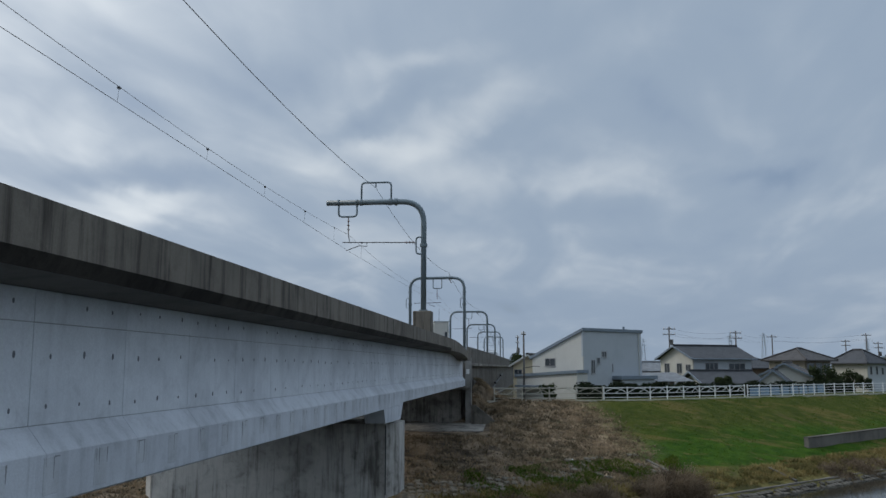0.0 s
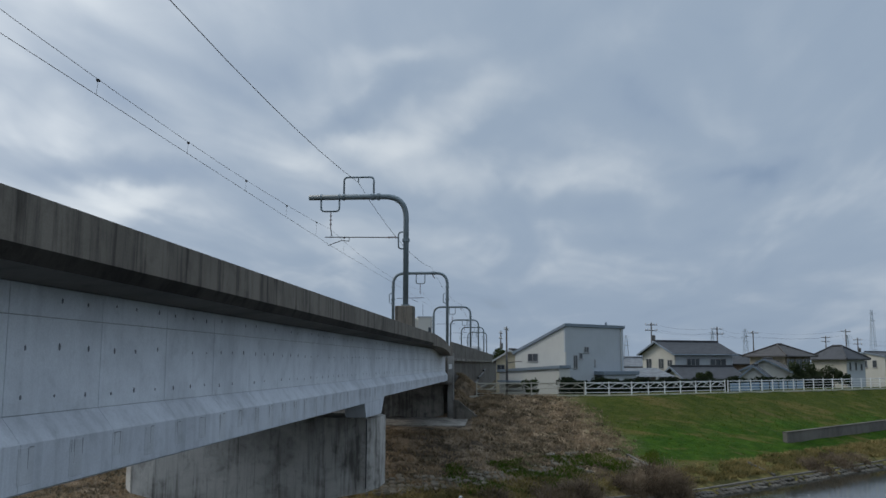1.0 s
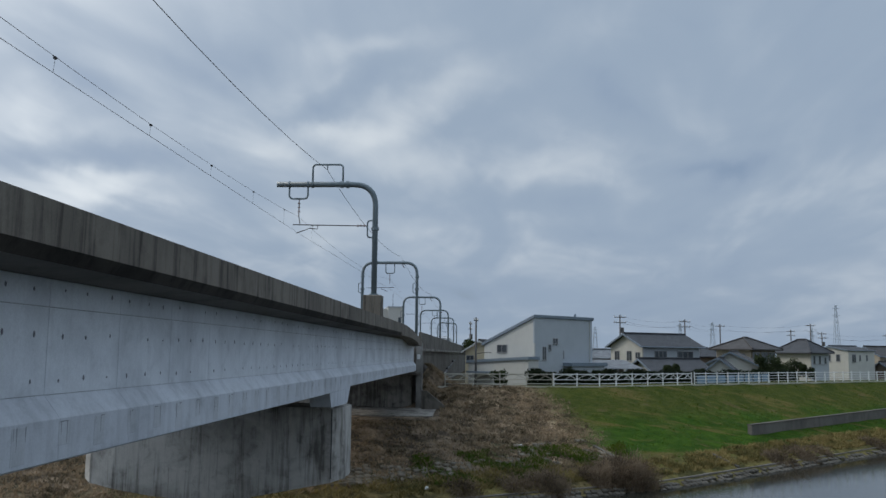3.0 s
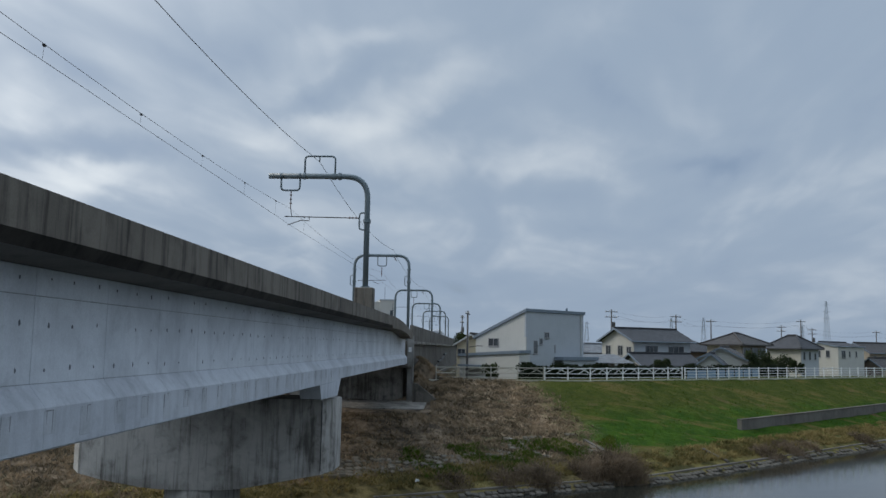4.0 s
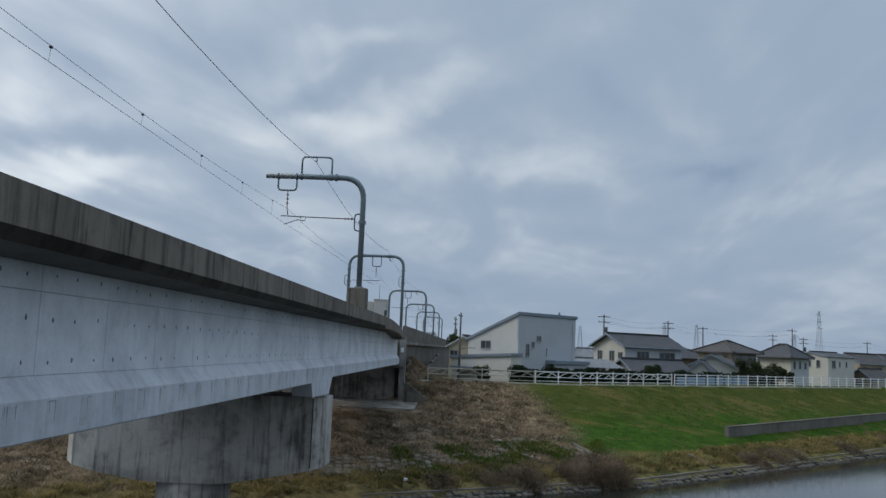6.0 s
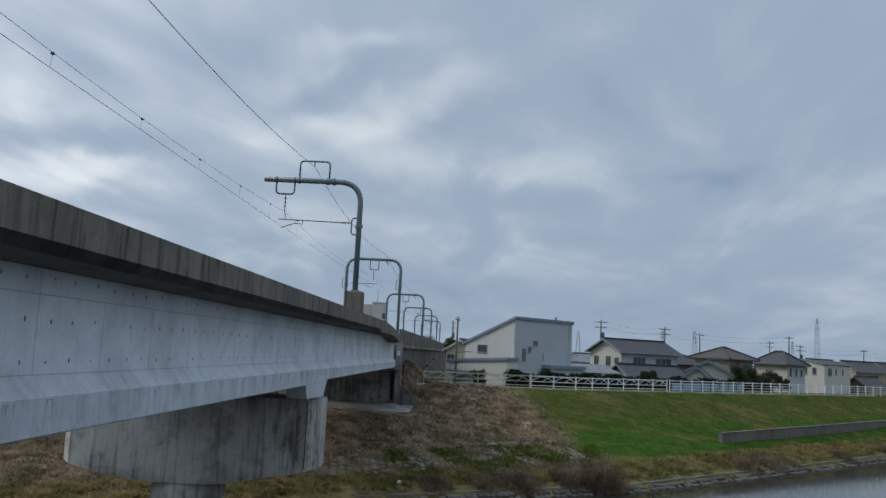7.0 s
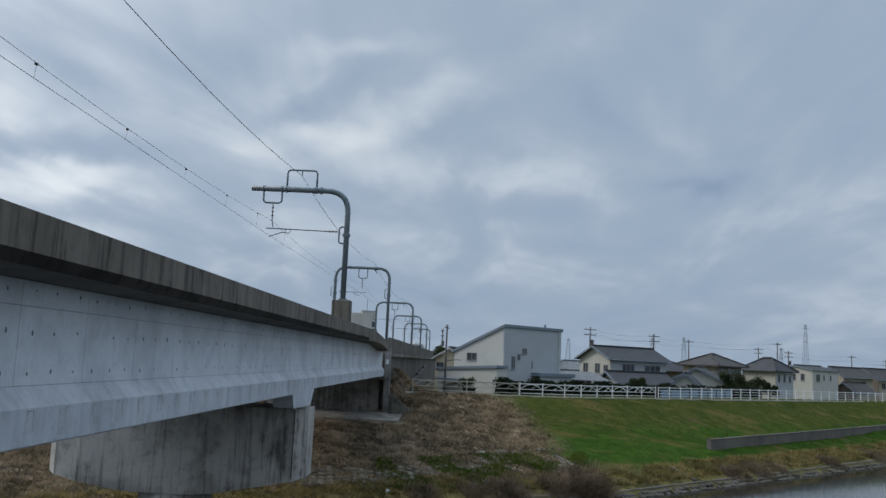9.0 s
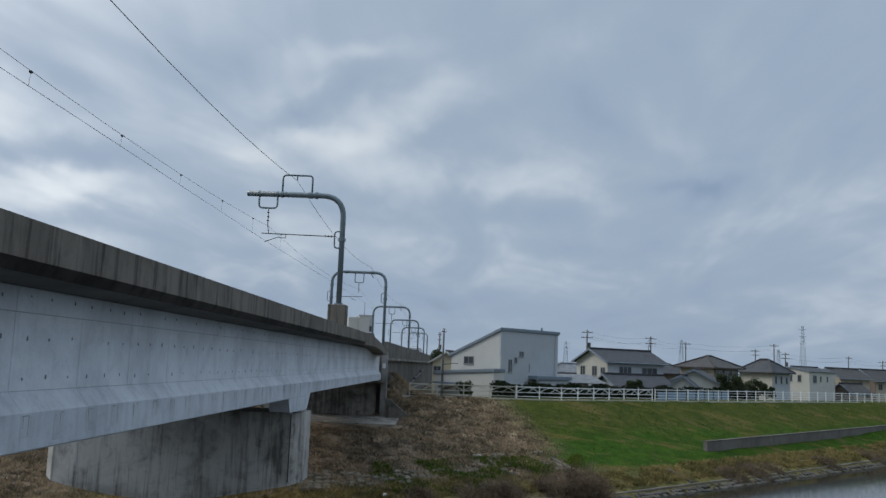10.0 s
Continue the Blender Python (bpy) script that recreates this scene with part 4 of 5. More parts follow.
house("plain_house", "distant house with a dark roof", (29.5, 129), 20, 7.0, 6.0, 5.6, 6.9, "hip", BEIGE, BROWNWALL, TILE, (), 0.4)


def make_shed(corner, turn, L, W, z0, z1):
    sh = thing("carport", "grey sheet-roofed carport beside the white house", "carport", at=(*corner, 0), turn=turn)
    roof_slab(sh, [(0, 0, z0), (L, 0, z0), (L, W, z1), (0, W, z1)], CORRUG, 0.06)
    for x in (0.2, L / 2, L - 0.2):
        for y, z in ((0.2, z0), (W - 0.2, z1)):
            part("post", bm_box(x - 0.06, x + 0.06, y - 0.06, y + 0.06, 1.6, z - 0.02), FRAME, sh)
    part("back_panel", bm_box(0.2, L - 0.2, W - 0.1, W - 0.04, 1.6, z1 - 0.05), BROWNWALL, sh)


make_shed((11.8, 98), 25, 6.6, 4.0, 4.1, 5.05)


def make_block():
    b = thing("apartment_block", "distant pale concrete apartment block with a rooftop aerial", "apartment block", at=(-21.3, 188, 0), turn=12)
    part("wall", bm_box(0, 3.1, 0, 10, 1.6, 15.3), WHITE, b)
    part("stair_tower", bm_box(-2.2, -0.01, 1.0, 9, 1.6, 15.0), WHITE, b)
    part("roof_edge", bm_box(-0.1, 3.2, -0.1, 10.1, 15.3, 15.55), GREYSIDE, b)
    part("aerial", bm_tube([(1.4, 4, 15.5), (1.4, 4, 18.5)], 0.04, 6), DARK, b)
    part("window", bm_box(2.2, 2.8, -0.05, 0, 12.0, 13.2), GLASS, b)


make_block()
house("trackside_house", "distant grey house beyond the railway", (-18.6, 150), 15, 4.6, 6, 9.3, 10.3, "gable", GREYSIDE, GREYSIDE, TILE, (("R", 1.0, 8.2, 1.0, 0.7),), 0.3)


# ---- fence along the levee ----
def make_fence(name, label, line, bay, rails, arched, mat, height=1.12, post_r=0.045):
    f = thing(name, label, "fence", "levee fences")
    total = [0.0]
    for a, b in zip(line, line[1:]):
        total.append(total[-1] + math.dist(a, b))

    def at(s):
        for (a, b), s0, s1 in zip(zip(line, line[1:]), total, total[1:]):
            if s <= s1 + 1e-6:
                t = (s - s0) / (s1 - s0)
                return a[0] + (b[0] - a[0]) * t, a[1] + (b[1] - a[1]) * t
        return line[-1]
    n = round(total[-1] / bay)
    bay = total[-1] / n
    post = rail = arch = None
    for i in range(n + 1):
        x, y = at(i * bay)
        m = pose(x, y, CREST_Z - 0.05)
        if post is None:
            post = part("post", bm_box(-post_r, post_r, -post_r, post_r, 0, height + 0.05, 0.01), mat, f)
            post.matrix_basis = m
        else:
            again(post, m, f)
        if i == n:
            break
        x2, y2 = at((i + 1) * bay)
        m = pose(x, y, CREST_Z - 0.05, 0, 0, math.degrees(math.atan2(y2 - y, x2 - x)))
        ln = bay - post_r * 0.5
        if rail is None:
            rail = []
            for z, r in rails:
                ob = part("rail", bm_box(0.03, ln, -r, r, z - r, z + r, 0.008), mat, f)
                ob.matrix_basis = m
                rail.append(ob)
            if arched:
                pts = [(0.05 + (ln - 0.1) * k / 12, 0, 0.66 + 0.36 * math.sin(math.pi * k / 12)) for k in range(13)]
                arch = part("arch_bar", bm_tube(pts, 0.028, 6), mat, f)
                arch.matrix_basis = m
                arch2 = part("brace_bar", bm_tube([(ln * 0.5, 0, 0.64), (ln * 0.82, 0, 1.04)], 0.022, 6), mat, f)
                arch2.matrix_basis = m
        else:
            for ob in rail:
                again(ob, m, f)
            if arched:
                again(arch, m, f)
                again(arch2, m, f)
    return f


RAILS_A = ((1.06, 0.036), (0.62, 0.026), (0.30, 0.026))
RAILS_B = ((1.06, 0.034), (0.80, 0.022), (0.54, 0.022), (0.28, 0.022))
make_fence("old_fence", "faded cream metal fence with arched bars", [(-3.1, 68.7), (5.4, 71.6)], 2.05, RAILS_A, True, OLDRAIL)
make_fence("arched_fence", "white painted metal fence with arched bars", [(5.5, 71.7), (9.2, 72.9), (18.5, 80.8)], 2.05, RAILS_A, True, RAIL)
make_fence("railing_fence", "white metal railing fence along the levee top", [(18.8, 81.0), (32.6, 92.9), (48, 104.9), (100, 145.5)], 1.7, RAILS_B, False, RAIL)
kerb = thing("kerb", "pale concrete kerb along the levee top", "kerb")
for (ax, ay), (bx, by) in (((-4, 68.35), (9.2, 72.6)), ((9.2, 72.6), (48, 104.4))):
    d = Vector((bx - ax, by - ay, 0))
    u = d.normalized()
    v = Vector((-u.y, u.x, 0)) * 0.18
    a = Vector((ax, ay, CREST_Z - 0.2))
    part("kerb_strip", bm_prism([a, a + v, a + v + Vector((0, 0, 0.28)), a + Vector((0, 0, 0.28))], d), OLDRAIL, kerb)


# ---- poles and pylons ----
def utility_pole(x, y, top, arms=2, can=True, turn=20, base=1.5):
    p = thing("utility_pole", "grey concrete utility pole with crossarms", "utility pole", "utility poles", at=(x, y, base), turn=turn)
    h = top - base
    part("pole", bm_tube([(0, 0, -0.3), (0, 0, h)], 0.15, 10, None, 0.09), POLE, p, "", True)
    for k in range(arms):
        z = h - 0.35 - 0.75 * k
        arm = part("crossarm", bm_box(-0.95, 0.95, -0.05, 0.05, z - 0.05, z + 0.05), POLE, p)
        for dx in (-0.85, -0.3, 0.3, 0.85):
            part("insulator", bm_tube([(dx, 0, z + 0.05), (dx, 0, z + 0.25)], 0.05, 6), RAIL, arm)
    if can:
        part("transformer", bm_tube([(0.34, 0, h - 2.6), (0.34, 0, h - 1.8)], 0.24, 10), POLE, p, "grey transformer can")
    return p


POLES = [(-1.1, 95, 9.5, 1, False), (-2.4, 130, 10.3, 2, True), (18.9, 126, 11.3, 2, True), (29.3, 132, 10.95, 2, False), (39.1, 150, 10.95, 1, False),
         (57.5, 170, 10.75, 2, False), (55.8, 155, 11.35, 1, False), (61.4, 165, 10.2, 2, True), (79.6, 180, 10.3, 1, False), (91.2, 190, 9.9, 2, False)]
for q in POLES:
    utility_pole(*q, 78 if q[0] < 0 else 20)
part("lamp_arm", bm_tube([(0, 0, 0), (1.0, -0.6, 0.15), (1.5, -0.9, 0.12)], 0.04, 6), POLE, tagged(thing("street_lamp", "street lamp arm on a utility pole", "street lamp", at=(-0.95, 95, 5.6)), ""))
for a, b in ((2, 3), (3, 4), (4, 6), (6, 7), (7, 8), (8, 9)):
    for dx, dz in ((-0.8, 0.2), (0.8, 0.2), (0, 0.95)):
        pa, pb = POLES[a], POLES[b]
        wire("power_line", [(pa[0] + dx, pa[1], pa[2] - 0.4 - 0.75 + dz), (pb[0] + dx, pb[1], pb[2] - 0.4 - 0.75 + dz)], 0.008, "thin dark power line between utility poles", "wire", 8, 0.5)


def lattice_pylon(x, y, top, half):
    p = thing("lattice_pylon", "distant grey lattice transmission pylon", "pylon", "transmission pylons", at=(x, y, 1.5))
    h = top - 1.5
    for sx in (-1, 1):
        for sy in (-1, 1):
            part("leg", bm_tube([(sx * half, sy * half, 0), (sx * half * 0.18, sy * half * 0.18, h)], 0.09, 5), FARSTEEL, p)
    bm = bmesh.new()
    n = 9
    for k in range(n):
        z0, z1 = h * k / n, h * (k + 1) / n
        w0, w1 = half * (1 - 0.75 * k / n), half * (1 - 0.75 * (k + 1) / n)
        for sy in (-1, 1):
            bm_tube([(-w0, sy * w0, z0), (w1, sy * w1, z1)], 0.045, 4, bm)
            bm_tube([(w0, sy * w0, z0), (-w1, sy * w1, z1)], 0.045, 4, bm)
    part("bracing", bm, FARSTEEL, p)
    for k in range(3):
        z = h * (0.72 + 0.11 * k)
        part("arm", bm_tube([(-half * 1.1, 0, z), (half * 1.1, 0, z)], 0.08, 5), FARSTEEL, p)


for q in ((147.4, 380, 27.8, 1.5), (95.6, 380, 20.0, 1.5), (46.0, 380, 17.6, 1.5), (137.0, 380, 17.4, 1.2), (82.0, 380, 19.6, 1.3)):
    lattice_pylon(*q)


# ---- plants ----
def leaf_cloud(count, size, place, rng):
    """Many small leaves: place() gives each one's centre."""
    v, f = [], []
    for _ in range(count):
        c = Vector(place())
        a = Vector((rng.gauss(0, 1), rng.gauss(0, 1), rng.gauss(0, 1))).normalized()
        b = a.orthogonal().normalized()
        s = size * rng.uniform(0.6, 1.4)
        k = len(v)
        v += [c - a * s, c + b * s * 0.55, c + a * s, c - b * s * 0.55]
        f.append((k, k + 1, k + 2, k + 3))
    return v, f


def make_tree(x, y, base, height, radius, seed, label, name="tree", mat=None):
    rng = random.Random(seed)
    t = thing(name, label, "tree", "trees and shrubs by the houses", at=(x, y, base))
    bm = bm_tube([(0, 0, -0.2), (0.06, 0.02, height * 0.35), (0.0, 0.1, height * 0.8)], 0.05 + height * 0.02, 8, None, 0.02)
    lobes = []
    for k in range(9):
        a, r = rng.uniform(0, 6.28), radius * rng.uniform(0.3, 0.75)
        c = Vector((math.cos(a) * r, math.sin(a) * r, height * rng.uniform(0.4, 0.9)))
        lobes.append((c, radius * rng.uniform(0.3, 0.5)))
        bm_tube([(0.03, 0.03, height * 0.3), tuple(c)], 0.03, 5, bm, 0.01)
    part("trunk", bm, BARK, t)

    def place():
        c, r = rng.choice(lobes)
        d = Vector((rng.gauss(0, 1), rng.gauss(0, 1), rng.gauss(0, 0.75))).normalized()
        return c + d * r * rng.uniform(0.55, 1.05)
    v, f = leaf_cloud(int(900 * min(2.2, radius)), 0.15, place, rng)
    raw("crown", v, f, mat or LEAF, t)
    return t


for k, (x, y, b, h, r, lab) in enumerate((
        (33.5, 108, 2.0, 3.6, 1.6, "dark pruned pine tree beside the hipped house"), (35.1, 110, 2.0, 3.4, 1.7, "dark evergreen garden tree"),
        (37.5, 112, 2.0, 3.2, 1.5, "green rounded garden shrub"), (40.3, 114, 2.0, 2.7, 1.2, "dark low garden shrub"),
        (20.1, 97, 2.0, 2.7, 1.0, "dark garden shrub behind the fence"), (1.3, 88, 2.0, 2.0, 0.9, "leafy garden shrub by the white house"),
        (-1.6, 112, 2.0, 5.6, 1.5, "dark tree behind the cream house"))):
    make_tree(x, y, b, h, r, 30 + k, lab, "shrub" if h < 4 else "tree")


def make_hedge(line, width, z0, z1, seed):
    rng = random.Random(seed)

    def place():
        a, b = rng.choice(list(zip(line, line[1:])))
        t = rng.random()
        x, y = a[0] + (b[0] - a[0]) * t, a[1] + (b[1] - a[1]) * t
        top = z1 + 0.18 * math.sin(1.7 * x) + 0.12 * math.sin(4.1 * x + 1)
        return x + rng.uniform(-width, width), y + rng.uniform(-width, width), z0 + (top - z0) * rng.random() ** 0.7
    v, f = leaf_cloud(16000, 0.17, place, rng)
    return tagged(raw("hedge", v, f, HEDGE), "dark clipped evergreen hedge behind the fence", "hedge", kind="stuff")


make_hedge([(4.2, 84), (8.0, 85.8), (11, 88), (16, 91.4), (20.9, 95), (26.5, 99), (32.3, 103), (36, 105.5)], 0.5, 2.2, 3.95, 3)


# ---- bank: blocks, edge beam, low wall, toe ----
def lay_blocks():
    """Concrete slope paving, half grown over, between the pier and the edge beam."""
    paving = thing("slope_paving", "weathered concrete block paving half buried in the slope", "slope paving")
    rng = random.Random(5)
    shapes, verts, faces = [], [], []
    bank = Vector((0.80, 0.60, 0))
    rise = Vector((-0.60, 0.80, 0))
    count = 0
    for r in range(22):
        for c in range(50):
            p = Vector((-11.0, 41.2, 0)) + bank * (c * 0.50 + (0.25 if r % 2 else 0)) + rise * (r * 0.48)
            d = side_distance(SHORE, p.x, p.y)
            if d < 1.9 or p.x > 7.9 - 0.14 * r or p.y > 61.5 or (p.x < -5.6 and p.y < 36):
                continue
            main = -7.4 < p.x < 1.2 - 0.3 * math.sin(3 * r) and 1.7 < d < 5.8 + noise.noise(p * 0.6)
            side = 1.5 < p.x and 2.5 < d < 8.0 and noise.noise(Vector((p.x * 0.5, p.y * 0.5, 3.0))) > -0.12
            if not (main or side) or rng.random() < (0.06 if main else 0.30):
                continue
            if not shapes:
                for k in range(3):
                    bm = bm_box(-0.205, 0.205, -0.195, 0.195, -0.14, 0.10 + 0.015 * k, 0.05)
                    for v in bm.verts:
                        v.co += Vector((rng.uniform(-0.02, 0.02), rng.uniform(-0.02, 0.02), 0))
                    ob = part("block", bm, PAVE, paving)
                    shapes.append(ob)
                    ob.matrix_basis = pose(p.x, p.y, ground_z(p.x, p.y), -14, 0, 37)
                    p = p + bank * 0.52
                continue
            count += 1
            m = Matrix.Translation((p.x, p.y, ground_z(p.x, p.y) + rng.uniform(-0.09, 0.0))) @ pose(0, 0, 0, 0, 0, 36.9) @ pose(0, 0, 0, 13 + rng.uniform(-4, 4), rng.uniform(-4, 4), rng.uniform(-5, 5))
            if count > 295:
                k = len(verts)
                lift = rng.uniform(0.03, 0.09)
                verts += [m @ Vector((x * 0.2 * w, y * 0.19 * w, z)) for z, w in ((-0.14, 1.0), (lift, 1.0), (lift + 0.04, 0.75)) for x, y in ((-1, -1), (1, -1), (1, 1), (-1, 1))]
                faces += [(k + 8, k + 9, k + 10, k + 11)] + [(k + r0 + i, k + r0 + (i + 1) % 4, k + r0 + 4 + (i + 1) % 4, k + r0 + 4 + i) for r0 in (0, 4) for i in range(4)]
                continue
            again(rng.choice(shapes), m, paving)
    tagged(raw("outer_blocks", verts, faces, PAVE, paving), kind="stuff")


lay_blocks()


def strip(name, label, cat, mat, line, width, up, down, seg=3.0, gap=0.012, lift=0.0, part_name="segment"):
    """A low wall or kerb in lengths, following the ground."""
    w = thing(name, label, cat)
    for (ax, ay), (bx, by) in zip(line, line[1:]):
        d = Vector((bx - ax, by - ay, 0))
        n = max(1, round(d.length / seg))
        u = d.normalized()
        v = Vector((-u.y, u.x, 0)) * width
        for k in range(n):
            a = Vector((ax, ay, 0)) + d * (k / n) + u * gap
            b = Vector((ax, ay, 0)) + d * ((k + 1) / n) - u * gap
            za, zb = ground_z(a.x, a.y, False) + lift, ground_z(b.x, b.y, False) + lift
            bm = bmesh.new()
            vs = []
            for p, z in ((a, za), (b, zb)):
                vs.append([bm.verts.new((q.x, q.y, z + h)) for q, h in ((p, -down), (p + v, -down), (p + v, up), (p, up))])
            for i in range(4):
                bm.faces.new((vs[0][i], vs[0][(i + 1) % 4], vs[1][(i + 1) % 4], vs[1][i]))
            bm.faces.new(vs[0])
            bm.faces.new(vs[1][::-1])
            part(part_name, bm, mat, w)
    return w


strip("edge_beam", "pale concrete edge beam running down the slope", "edge beam", BLOCK, [(8.6, 53.4), (7.0, 57.0)], 0.2, 0.20, 0.3, 1.2)


def make_bank_wall():
    w = thing("bank_wall", "low grey concrete bank wall with a pale top edge", "retaining wall")
    a, b = Vector((19.85, 67.6, 0.5)), Vector((58.3, 107.0, 1.1))
    u = (b - a) / 12
    v = Vector((-0.7, 0.7, 0)) * 0.35
    for k in range(12):
        p = a + u * k
        d = u * 0.997
        part("wall_length", bm_prism([p - Vector((0, 0, 1.7)), p - Vector((0, 0, 1.7)) + v, p + v, p], d), WALLGREY, w)
        top = Vector((0, 0, 0.004))
        part("cap", bm_prism([p + top - v * 0.1, p + top + v * 1.1, p + v * 1.1 + Vector((0, 0, 0.06)), p - v * 0.1 + Vector((0, 0, 0.06))], d), BLOCK, w, "pale top edge")


make_bank_wall()
TOE = [(-4.6, 41.8), (-1.4, 43.9), (5.3, 48.1), (9.7, 51.0), (17.5, 58.6), (25.5, 66.5), (34.5, 75.5), (43, 84.1), (60, 98.2)]


def make_toe():
    """Stepped concrete blocks at the water's edge."""
    toe = thing("bank_toe", "row of grey concrete toe blocks at the waterline", "river bank")
    rng = random.Random(8)
    shapes = []
    n = 0
    for (ax, ay), (bx, by) in zip(TOE, TOE[1:]):
        d = Vector((bx - ax, by - ay, 0))
        u = d.normalized()
        v = Vector((-u.y, u.x, 0))
        turn = math.degrees(math.atan2(u.y, u.x))
        size = 0.38 if ax < 20 else 0.55
        for k in range(int(d.length / size)):
            for row in range(2):
                if n > 297 or rng.random() < 0.12:
                    continue
                p = Vector((ax, ay, 0)) + u * (k * size + 0.5 * size * (row % 2)) + v * (-0.45 + 0.36 * row)
                m = Matrix.Translation((p.x, p.y, -1.84 + 0.15 * row + rng.uniform(-0.04, 0.04))) @ pose(0, 0, 0, 0, 0, turn) @ pose(0, 0, 0, 18 + rng.uniform(-6, 6), rng.uniform(-4, 4), rng.uniform(-6, 6))
                n += 1
                if len(shapes) < 3:
                    ob = part("toe_block", bm_box(-0.17, 0.17, -0.16, 0.16, -0.25, 0.09 + 0.02 * len(shapes), 0.04), BLOCK, toe)
                    ob.matrix_basis = m
                    shapes.append(ob)
                else:
                    again(rng.choice(shapes), m, toe)


make_toe()
strip("toe_slab", "sloping concrete slab at the river's edge", "river bank", SLAB, [(-4.6, 42.1), (-1.4, 44.2), (5.3, 48.4), (9.7, 51.3), (17.5, 58.9), (25.5, 66.8), (34.5, 75.9), (43, 84.5), (62, 100.2)], 1.0, 0.07, 0.5, 2.5, 0.01, 0.0)
strip("ramp_edge", "thin concrete kerb slanting down to the water", "kerb", BLOCK, [(16.2, 57.8), (15.0, 59.6)], 0.2, 0.14, 0.3)

sheets = thing("blue_sheeting", "blue sheet panels standing behind the white railing", "sheet")
for k in range(8):
    a = Vector((19.9 + 1.35 * k, 84.6 + 1.6 * k, 0))
    part("panel", bm_prism([a + Vector((0, 0, 2.7)), a + Vector((1.1, 1.3, 2.7)), a + Vector((1.1, 1.3, 3.75)), a + Vector((0, 0, 3.75))], (-0.05, 0.04, 0)), BLUE, sheets)


# ---- train far down the line ----
def make_train():
    tr = thing("commuter_train", "distant red and silver commuter train on the line", "train", at=(-9.9, 201, 5.35), turn=1.5)
    for k in range(2):
        y = k * 19.6
        body = part("car_body", bm_box(-1.38, 1.38, y, y + 19, 0.95, 3.95, 0.18), SILVER, tr)
        part("red_band", bm_box(-1.4, 1.4, y - 0.01, y + 19.01, 1.35, 1.95), RED, body, "red waist band")
        for i in range(8):
            part("window", bm_box(1.385, 1.41, y + 1.2 + i * 2.2, y + 2.6 + i * 2.2, 2.2, 3.1), GLASS, body)
        part("underframe", bm_box(-1.2, 1.2, y + 0.5, y + 18.5, 0.1, 0.95), DARK, tr)
        part("roof_unit", bm_box(-0.8, 0.8, y + 6, y + 10, 3.95, 4.3, 0.08), SILVER, tr)
    part("end_window", bm_box(-1.1, 1.1, -0.03, 0.02, 2.2, 3.3), GLASS, tr)
    part("red_end", bm_box(-1.3, 1.3, -0.02, 0.01, 1.0, 2.1), RED, tr, "red painted car end")


make_train()


# ---- grasses ----
def tufts(name, label, mat, count, where, low, high, seed, blades=3, wide=0.35):
    """Small tufts of blades, each a thin leaning triangle."""
    rng = random.Random(seed)
    v, f = [], []
    made = 0
    tries = 0
    while made < count and tries < count * 6:
        tries += 1
        spot = where(rng)
        if spot is None:
            continue
        x, y = spot
        z = ground_z(x, y)
        made += 1
        for _ in range(blades):
            a = rng.uniform(0, 6.283)
            h = rng.uniform(low, high)
            w = h * wide * rng.uniform(0.5, 1.2)
            px, py = x + rng.uniform(-0.12, 0.12), y + rng.uniform(-0.12, 0.12)
            lean = rng.uniform(0.5, 1.8) * h
            la = a + rng.choice((-1.57, 1.57)) + rng.uniform(-0.5, 0.5)
            k = len(v)
            v += [(px - math.cos(a) * w, py - math.sin(a) * w, z - 0.04), (px + math.cos(a) * w, py + math.sin(a) * w, z - 0.04),
                  (px + math.cos(la) * lean, py + math.sin(la) * lean, z + h)]
            f.append((k, k + 1, k + 2))
    ob = raw(name, v, f, mat)
    return tagged(ob, label, "grass", kind="stuff")


def slope_spot(rng, x0, x1, d0, d1):
    """A spot between two distances up from the shore, or none."""
    x = rng.uniform(x0, x1)
    y = np.interp(x, [p[0] for p in SHORE], [p[1] for p in SHORE]) + rng.uniform(d0, d1) * 1.28
    if side_distance(CREST, x, y) > 0.6 or (-15.2 < x < -3.0 and 57.9 < y) or (-12 < x < -1.5 and y < 56 and rng.random() < 0.55):
        return None
    return x, float(y)


def zone(x, y):
    return x + (y - 56) * 0.27 + 7.0 * noise.noise(Vector((x * 0.16, y * 0.16, 0))) * 0.5


tufts("dry_grass", "dry brown cut grass on the levee slope", STRAW, 30000, lambda r: (lambda p: p if p and zone(*p) < 6.6 + 2.6 * r.random() else None)(slope_spot(r, -36, 14, 2.5, 20)), 0.04, 0.20, 1, 3, 0.45)
tufts("green_grass", "short green grass on the levee slope", GRASS, 8000, lambda r: (lambda p: p if p and zone(*p) > 5.5 + 2.5 * r.random() else None)(slope_spot(r, 2, 60, 2.0, 19)), 0.02, 0.06, 2, 3, 1.2)
tufts("green_patch", "low green weeds between the paving blocks", GRASS, 4500, lambda r: (lambda p: p if p and noise.noise(Vector((p[0] * 0.34, p[1] * 0.34, 3.0))) < 0.05 else None)(slope_spot(r, -4, 9, 2.0, 7)), 0.06, 0.20, 7)
tufts("bank_weeds", "tall dry yellow weeds along the river bank", WEED, 11000, lambda r: (lambda p: p if p and noise.noise(Vector((p[0] * 0.7, p[1] * 0.7, 9.0))) > -0.45 + 0.5 * r.random() else None)(slope_spot(r, -24, 62, 0.9, 3.6)), 0.07, 0.26, 3, 4, 0.3)
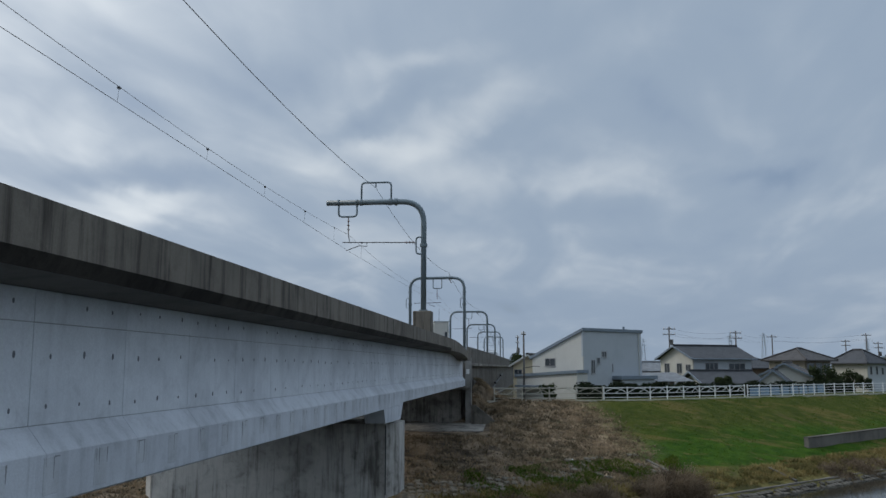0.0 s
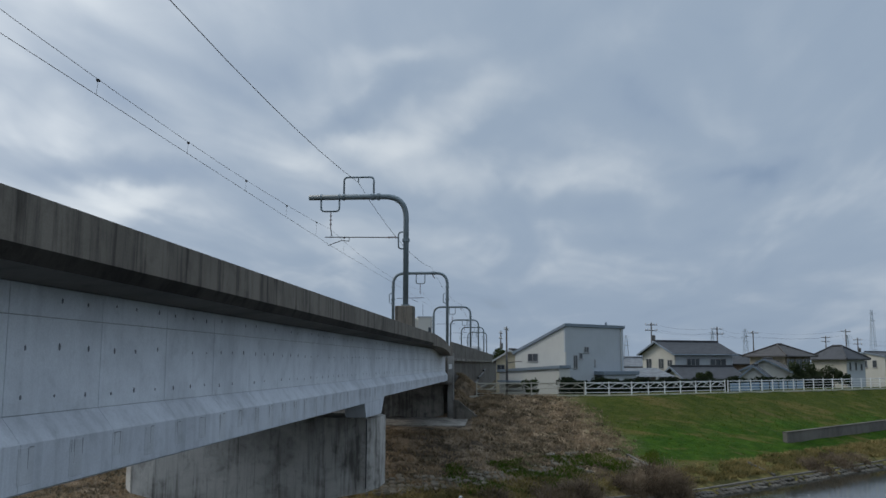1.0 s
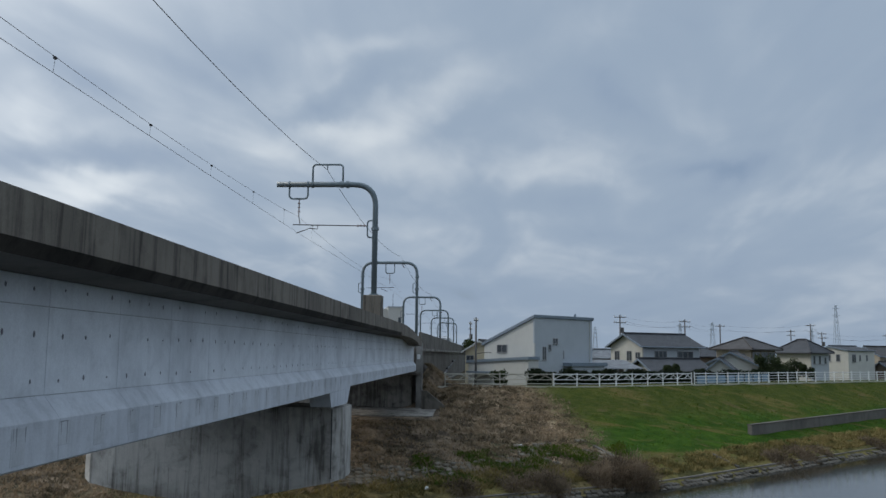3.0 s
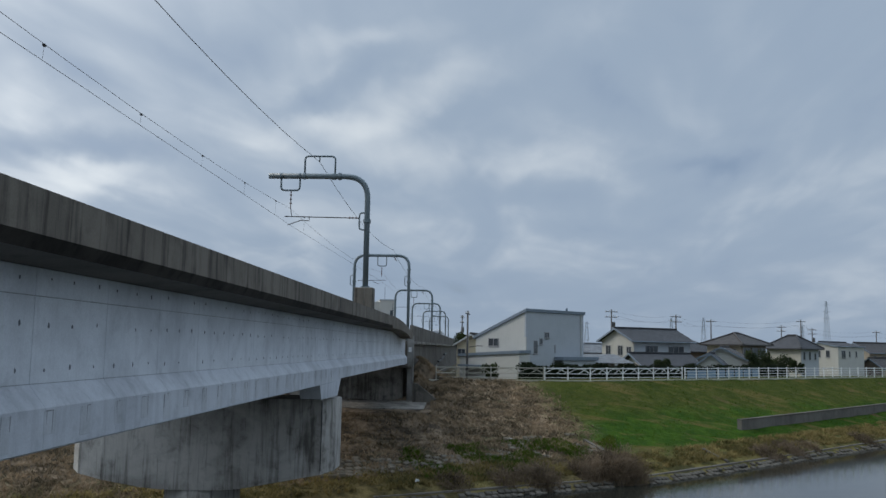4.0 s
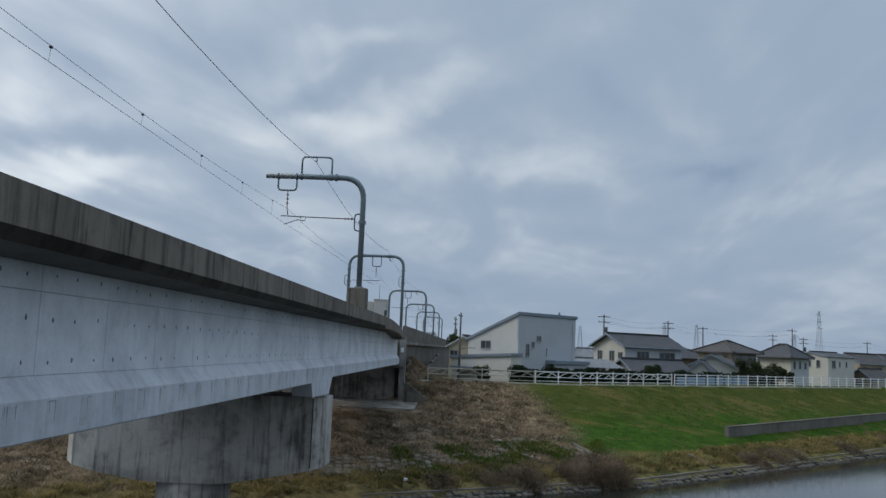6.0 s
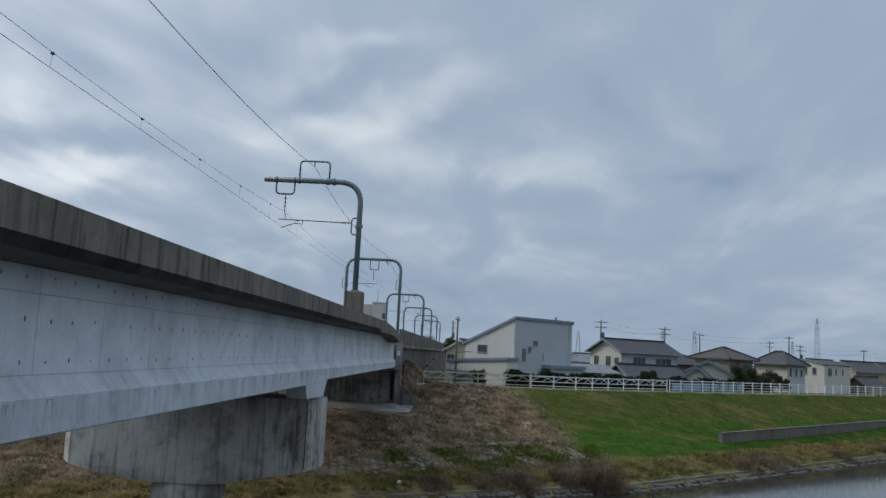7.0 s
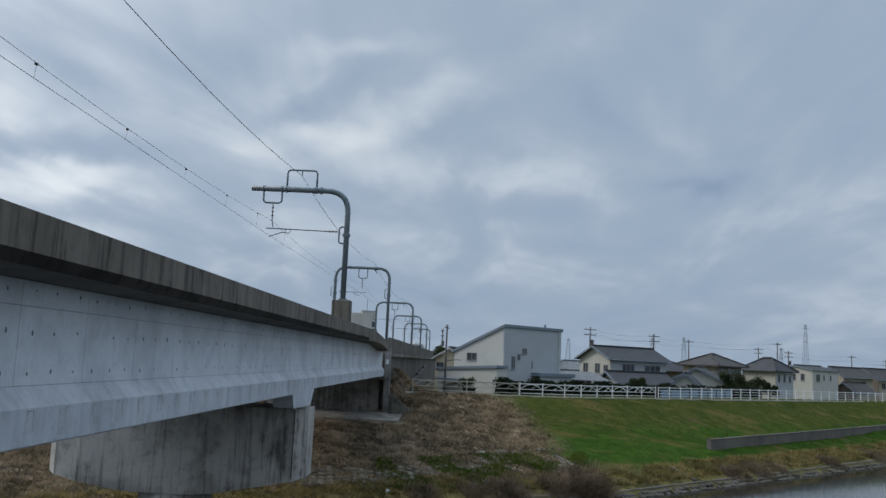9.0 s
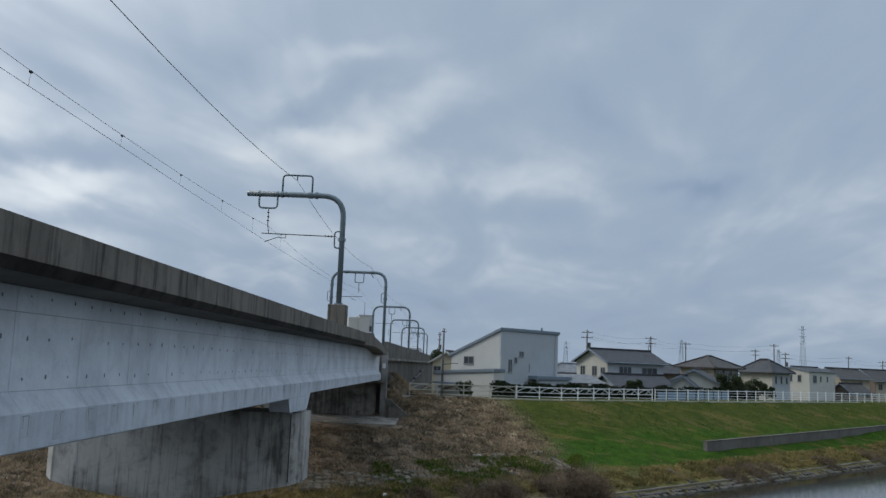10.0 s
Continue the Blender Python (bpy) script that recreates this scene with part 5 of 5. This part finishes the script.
tufts("mound_grass", "rough brown grass on the heap beside the abutment", STRAW, 3600, lambda r: (r.uniform(-4.6, -1.2), r.uniform(65.2, 76)), 0.06, 0.2, 4)


def dead_bush(x, y, radius, height, seed, count, mat, label):
    """A tangle of dry stems and small withered leaves."""
    rng = random.Random(seed)
    v, f = [], []
    for _ in range(count):
        a, r = rng.uniform(0, 6.283), radius * math.sqrt(rng.random())
        p = Vector((x + r * math.cos(a), y + r * math.sin(a), 0))
        p.z = ground_z(p.x, p.y) - 0.05
        h = height * rng.uniform(0.35, 1.0) * (1 - 0.6 * (r / radius) ** 2)
        b = rng.uniform(0, 6.283)
        d = Vector((math.cos(b) * rng.uniform(0.1, 0.9), math.sin(b) * rng.uniform(0.1, 0.9), 1.0)).normalized()
        w = rng.uniform(0.008, 0.02)
        last = None
        for i in range(5):
            k = len(v)
            v += [(p.x - math.sin(b) * w, p.y + math.cos(b) * w, p.z), (p.x + math.sin(b) * w, p.y - math.cos(b) * w, p.z + w)]
            if last is not None:
                f.append((last, last + 1, k + 1, k))
            last = k
            p = p + d * (h * 0.32)
            d = (d + Vector((rng.gauss(0, 0.25), rng.gauss(0, 0.25), -0.28))).normalized()
            if rng.random() < 0.5:
                k = len(v)
                s = rng.uniform(0.03, 0.07)
                v += [tuple(p), (p.x + rng.uniform(-s, s), p.y + rng.uniform(-s, s), p.z + s), (p.x + rng.uniform(-s, s), p.y + rng.uniform(-s, s), p.z - s)]
                f.append((k, k + 1, k + 2))
    return tagged(raw("dead_bush", v, f, mat), label, "bush", "bank bushes", "stuff")


for k, (x, y, r, h, c) in enumerate(((8.0, 51.0, 1.7, 1.6, 1900), (6.4, 50.0, 1.2, 1.1, 700), (3.4, 47.9, 1.3, 1.0, 800), (1.6, 47.0, 0.9, 0.8, 350), (20.0, 62.0, 1.3, 0.7, 600), (22.3, 64.4, 1.3, 0.8, 600),
                                     (24.4, 66.6, 0.9, 0.6, 350), (31.0, 73.0, 1.2, 0.7, 450), (38.0, 80.2, 1.4, 0.8, 500), (41, 83, 1.0, 0.7, 350), (-1.0, 45.4, 1.0, 0.7, 350))):
    dead_bush(x, y, r, h, 50 + k, c, TWIG, "tangled dead brown bush at the water's edge" if k < 4 else "dry brown bush on the river bank")


def make_litter(x, y, seed):
    rng = random.Random(seed)
    bm = bmesh.new()
    bmesh.ops.create_icosphere(bm, subdivisions=2, radius=0.13)
    for v in bm.verts:
        v.co = v.co * rng.uniform(0.6, 1.25)
        v.co.z *= 0.6
    ob = tagged(part("litter", bm, RAIL), "crumpled white litter lying on the bank", "litter", "litter")
    ob.location = (x, y, ground_z(x, y) + 0.03)


make_litter(-2.8, 44.9, 1)
make_litter(2.2, 55.5, 2)
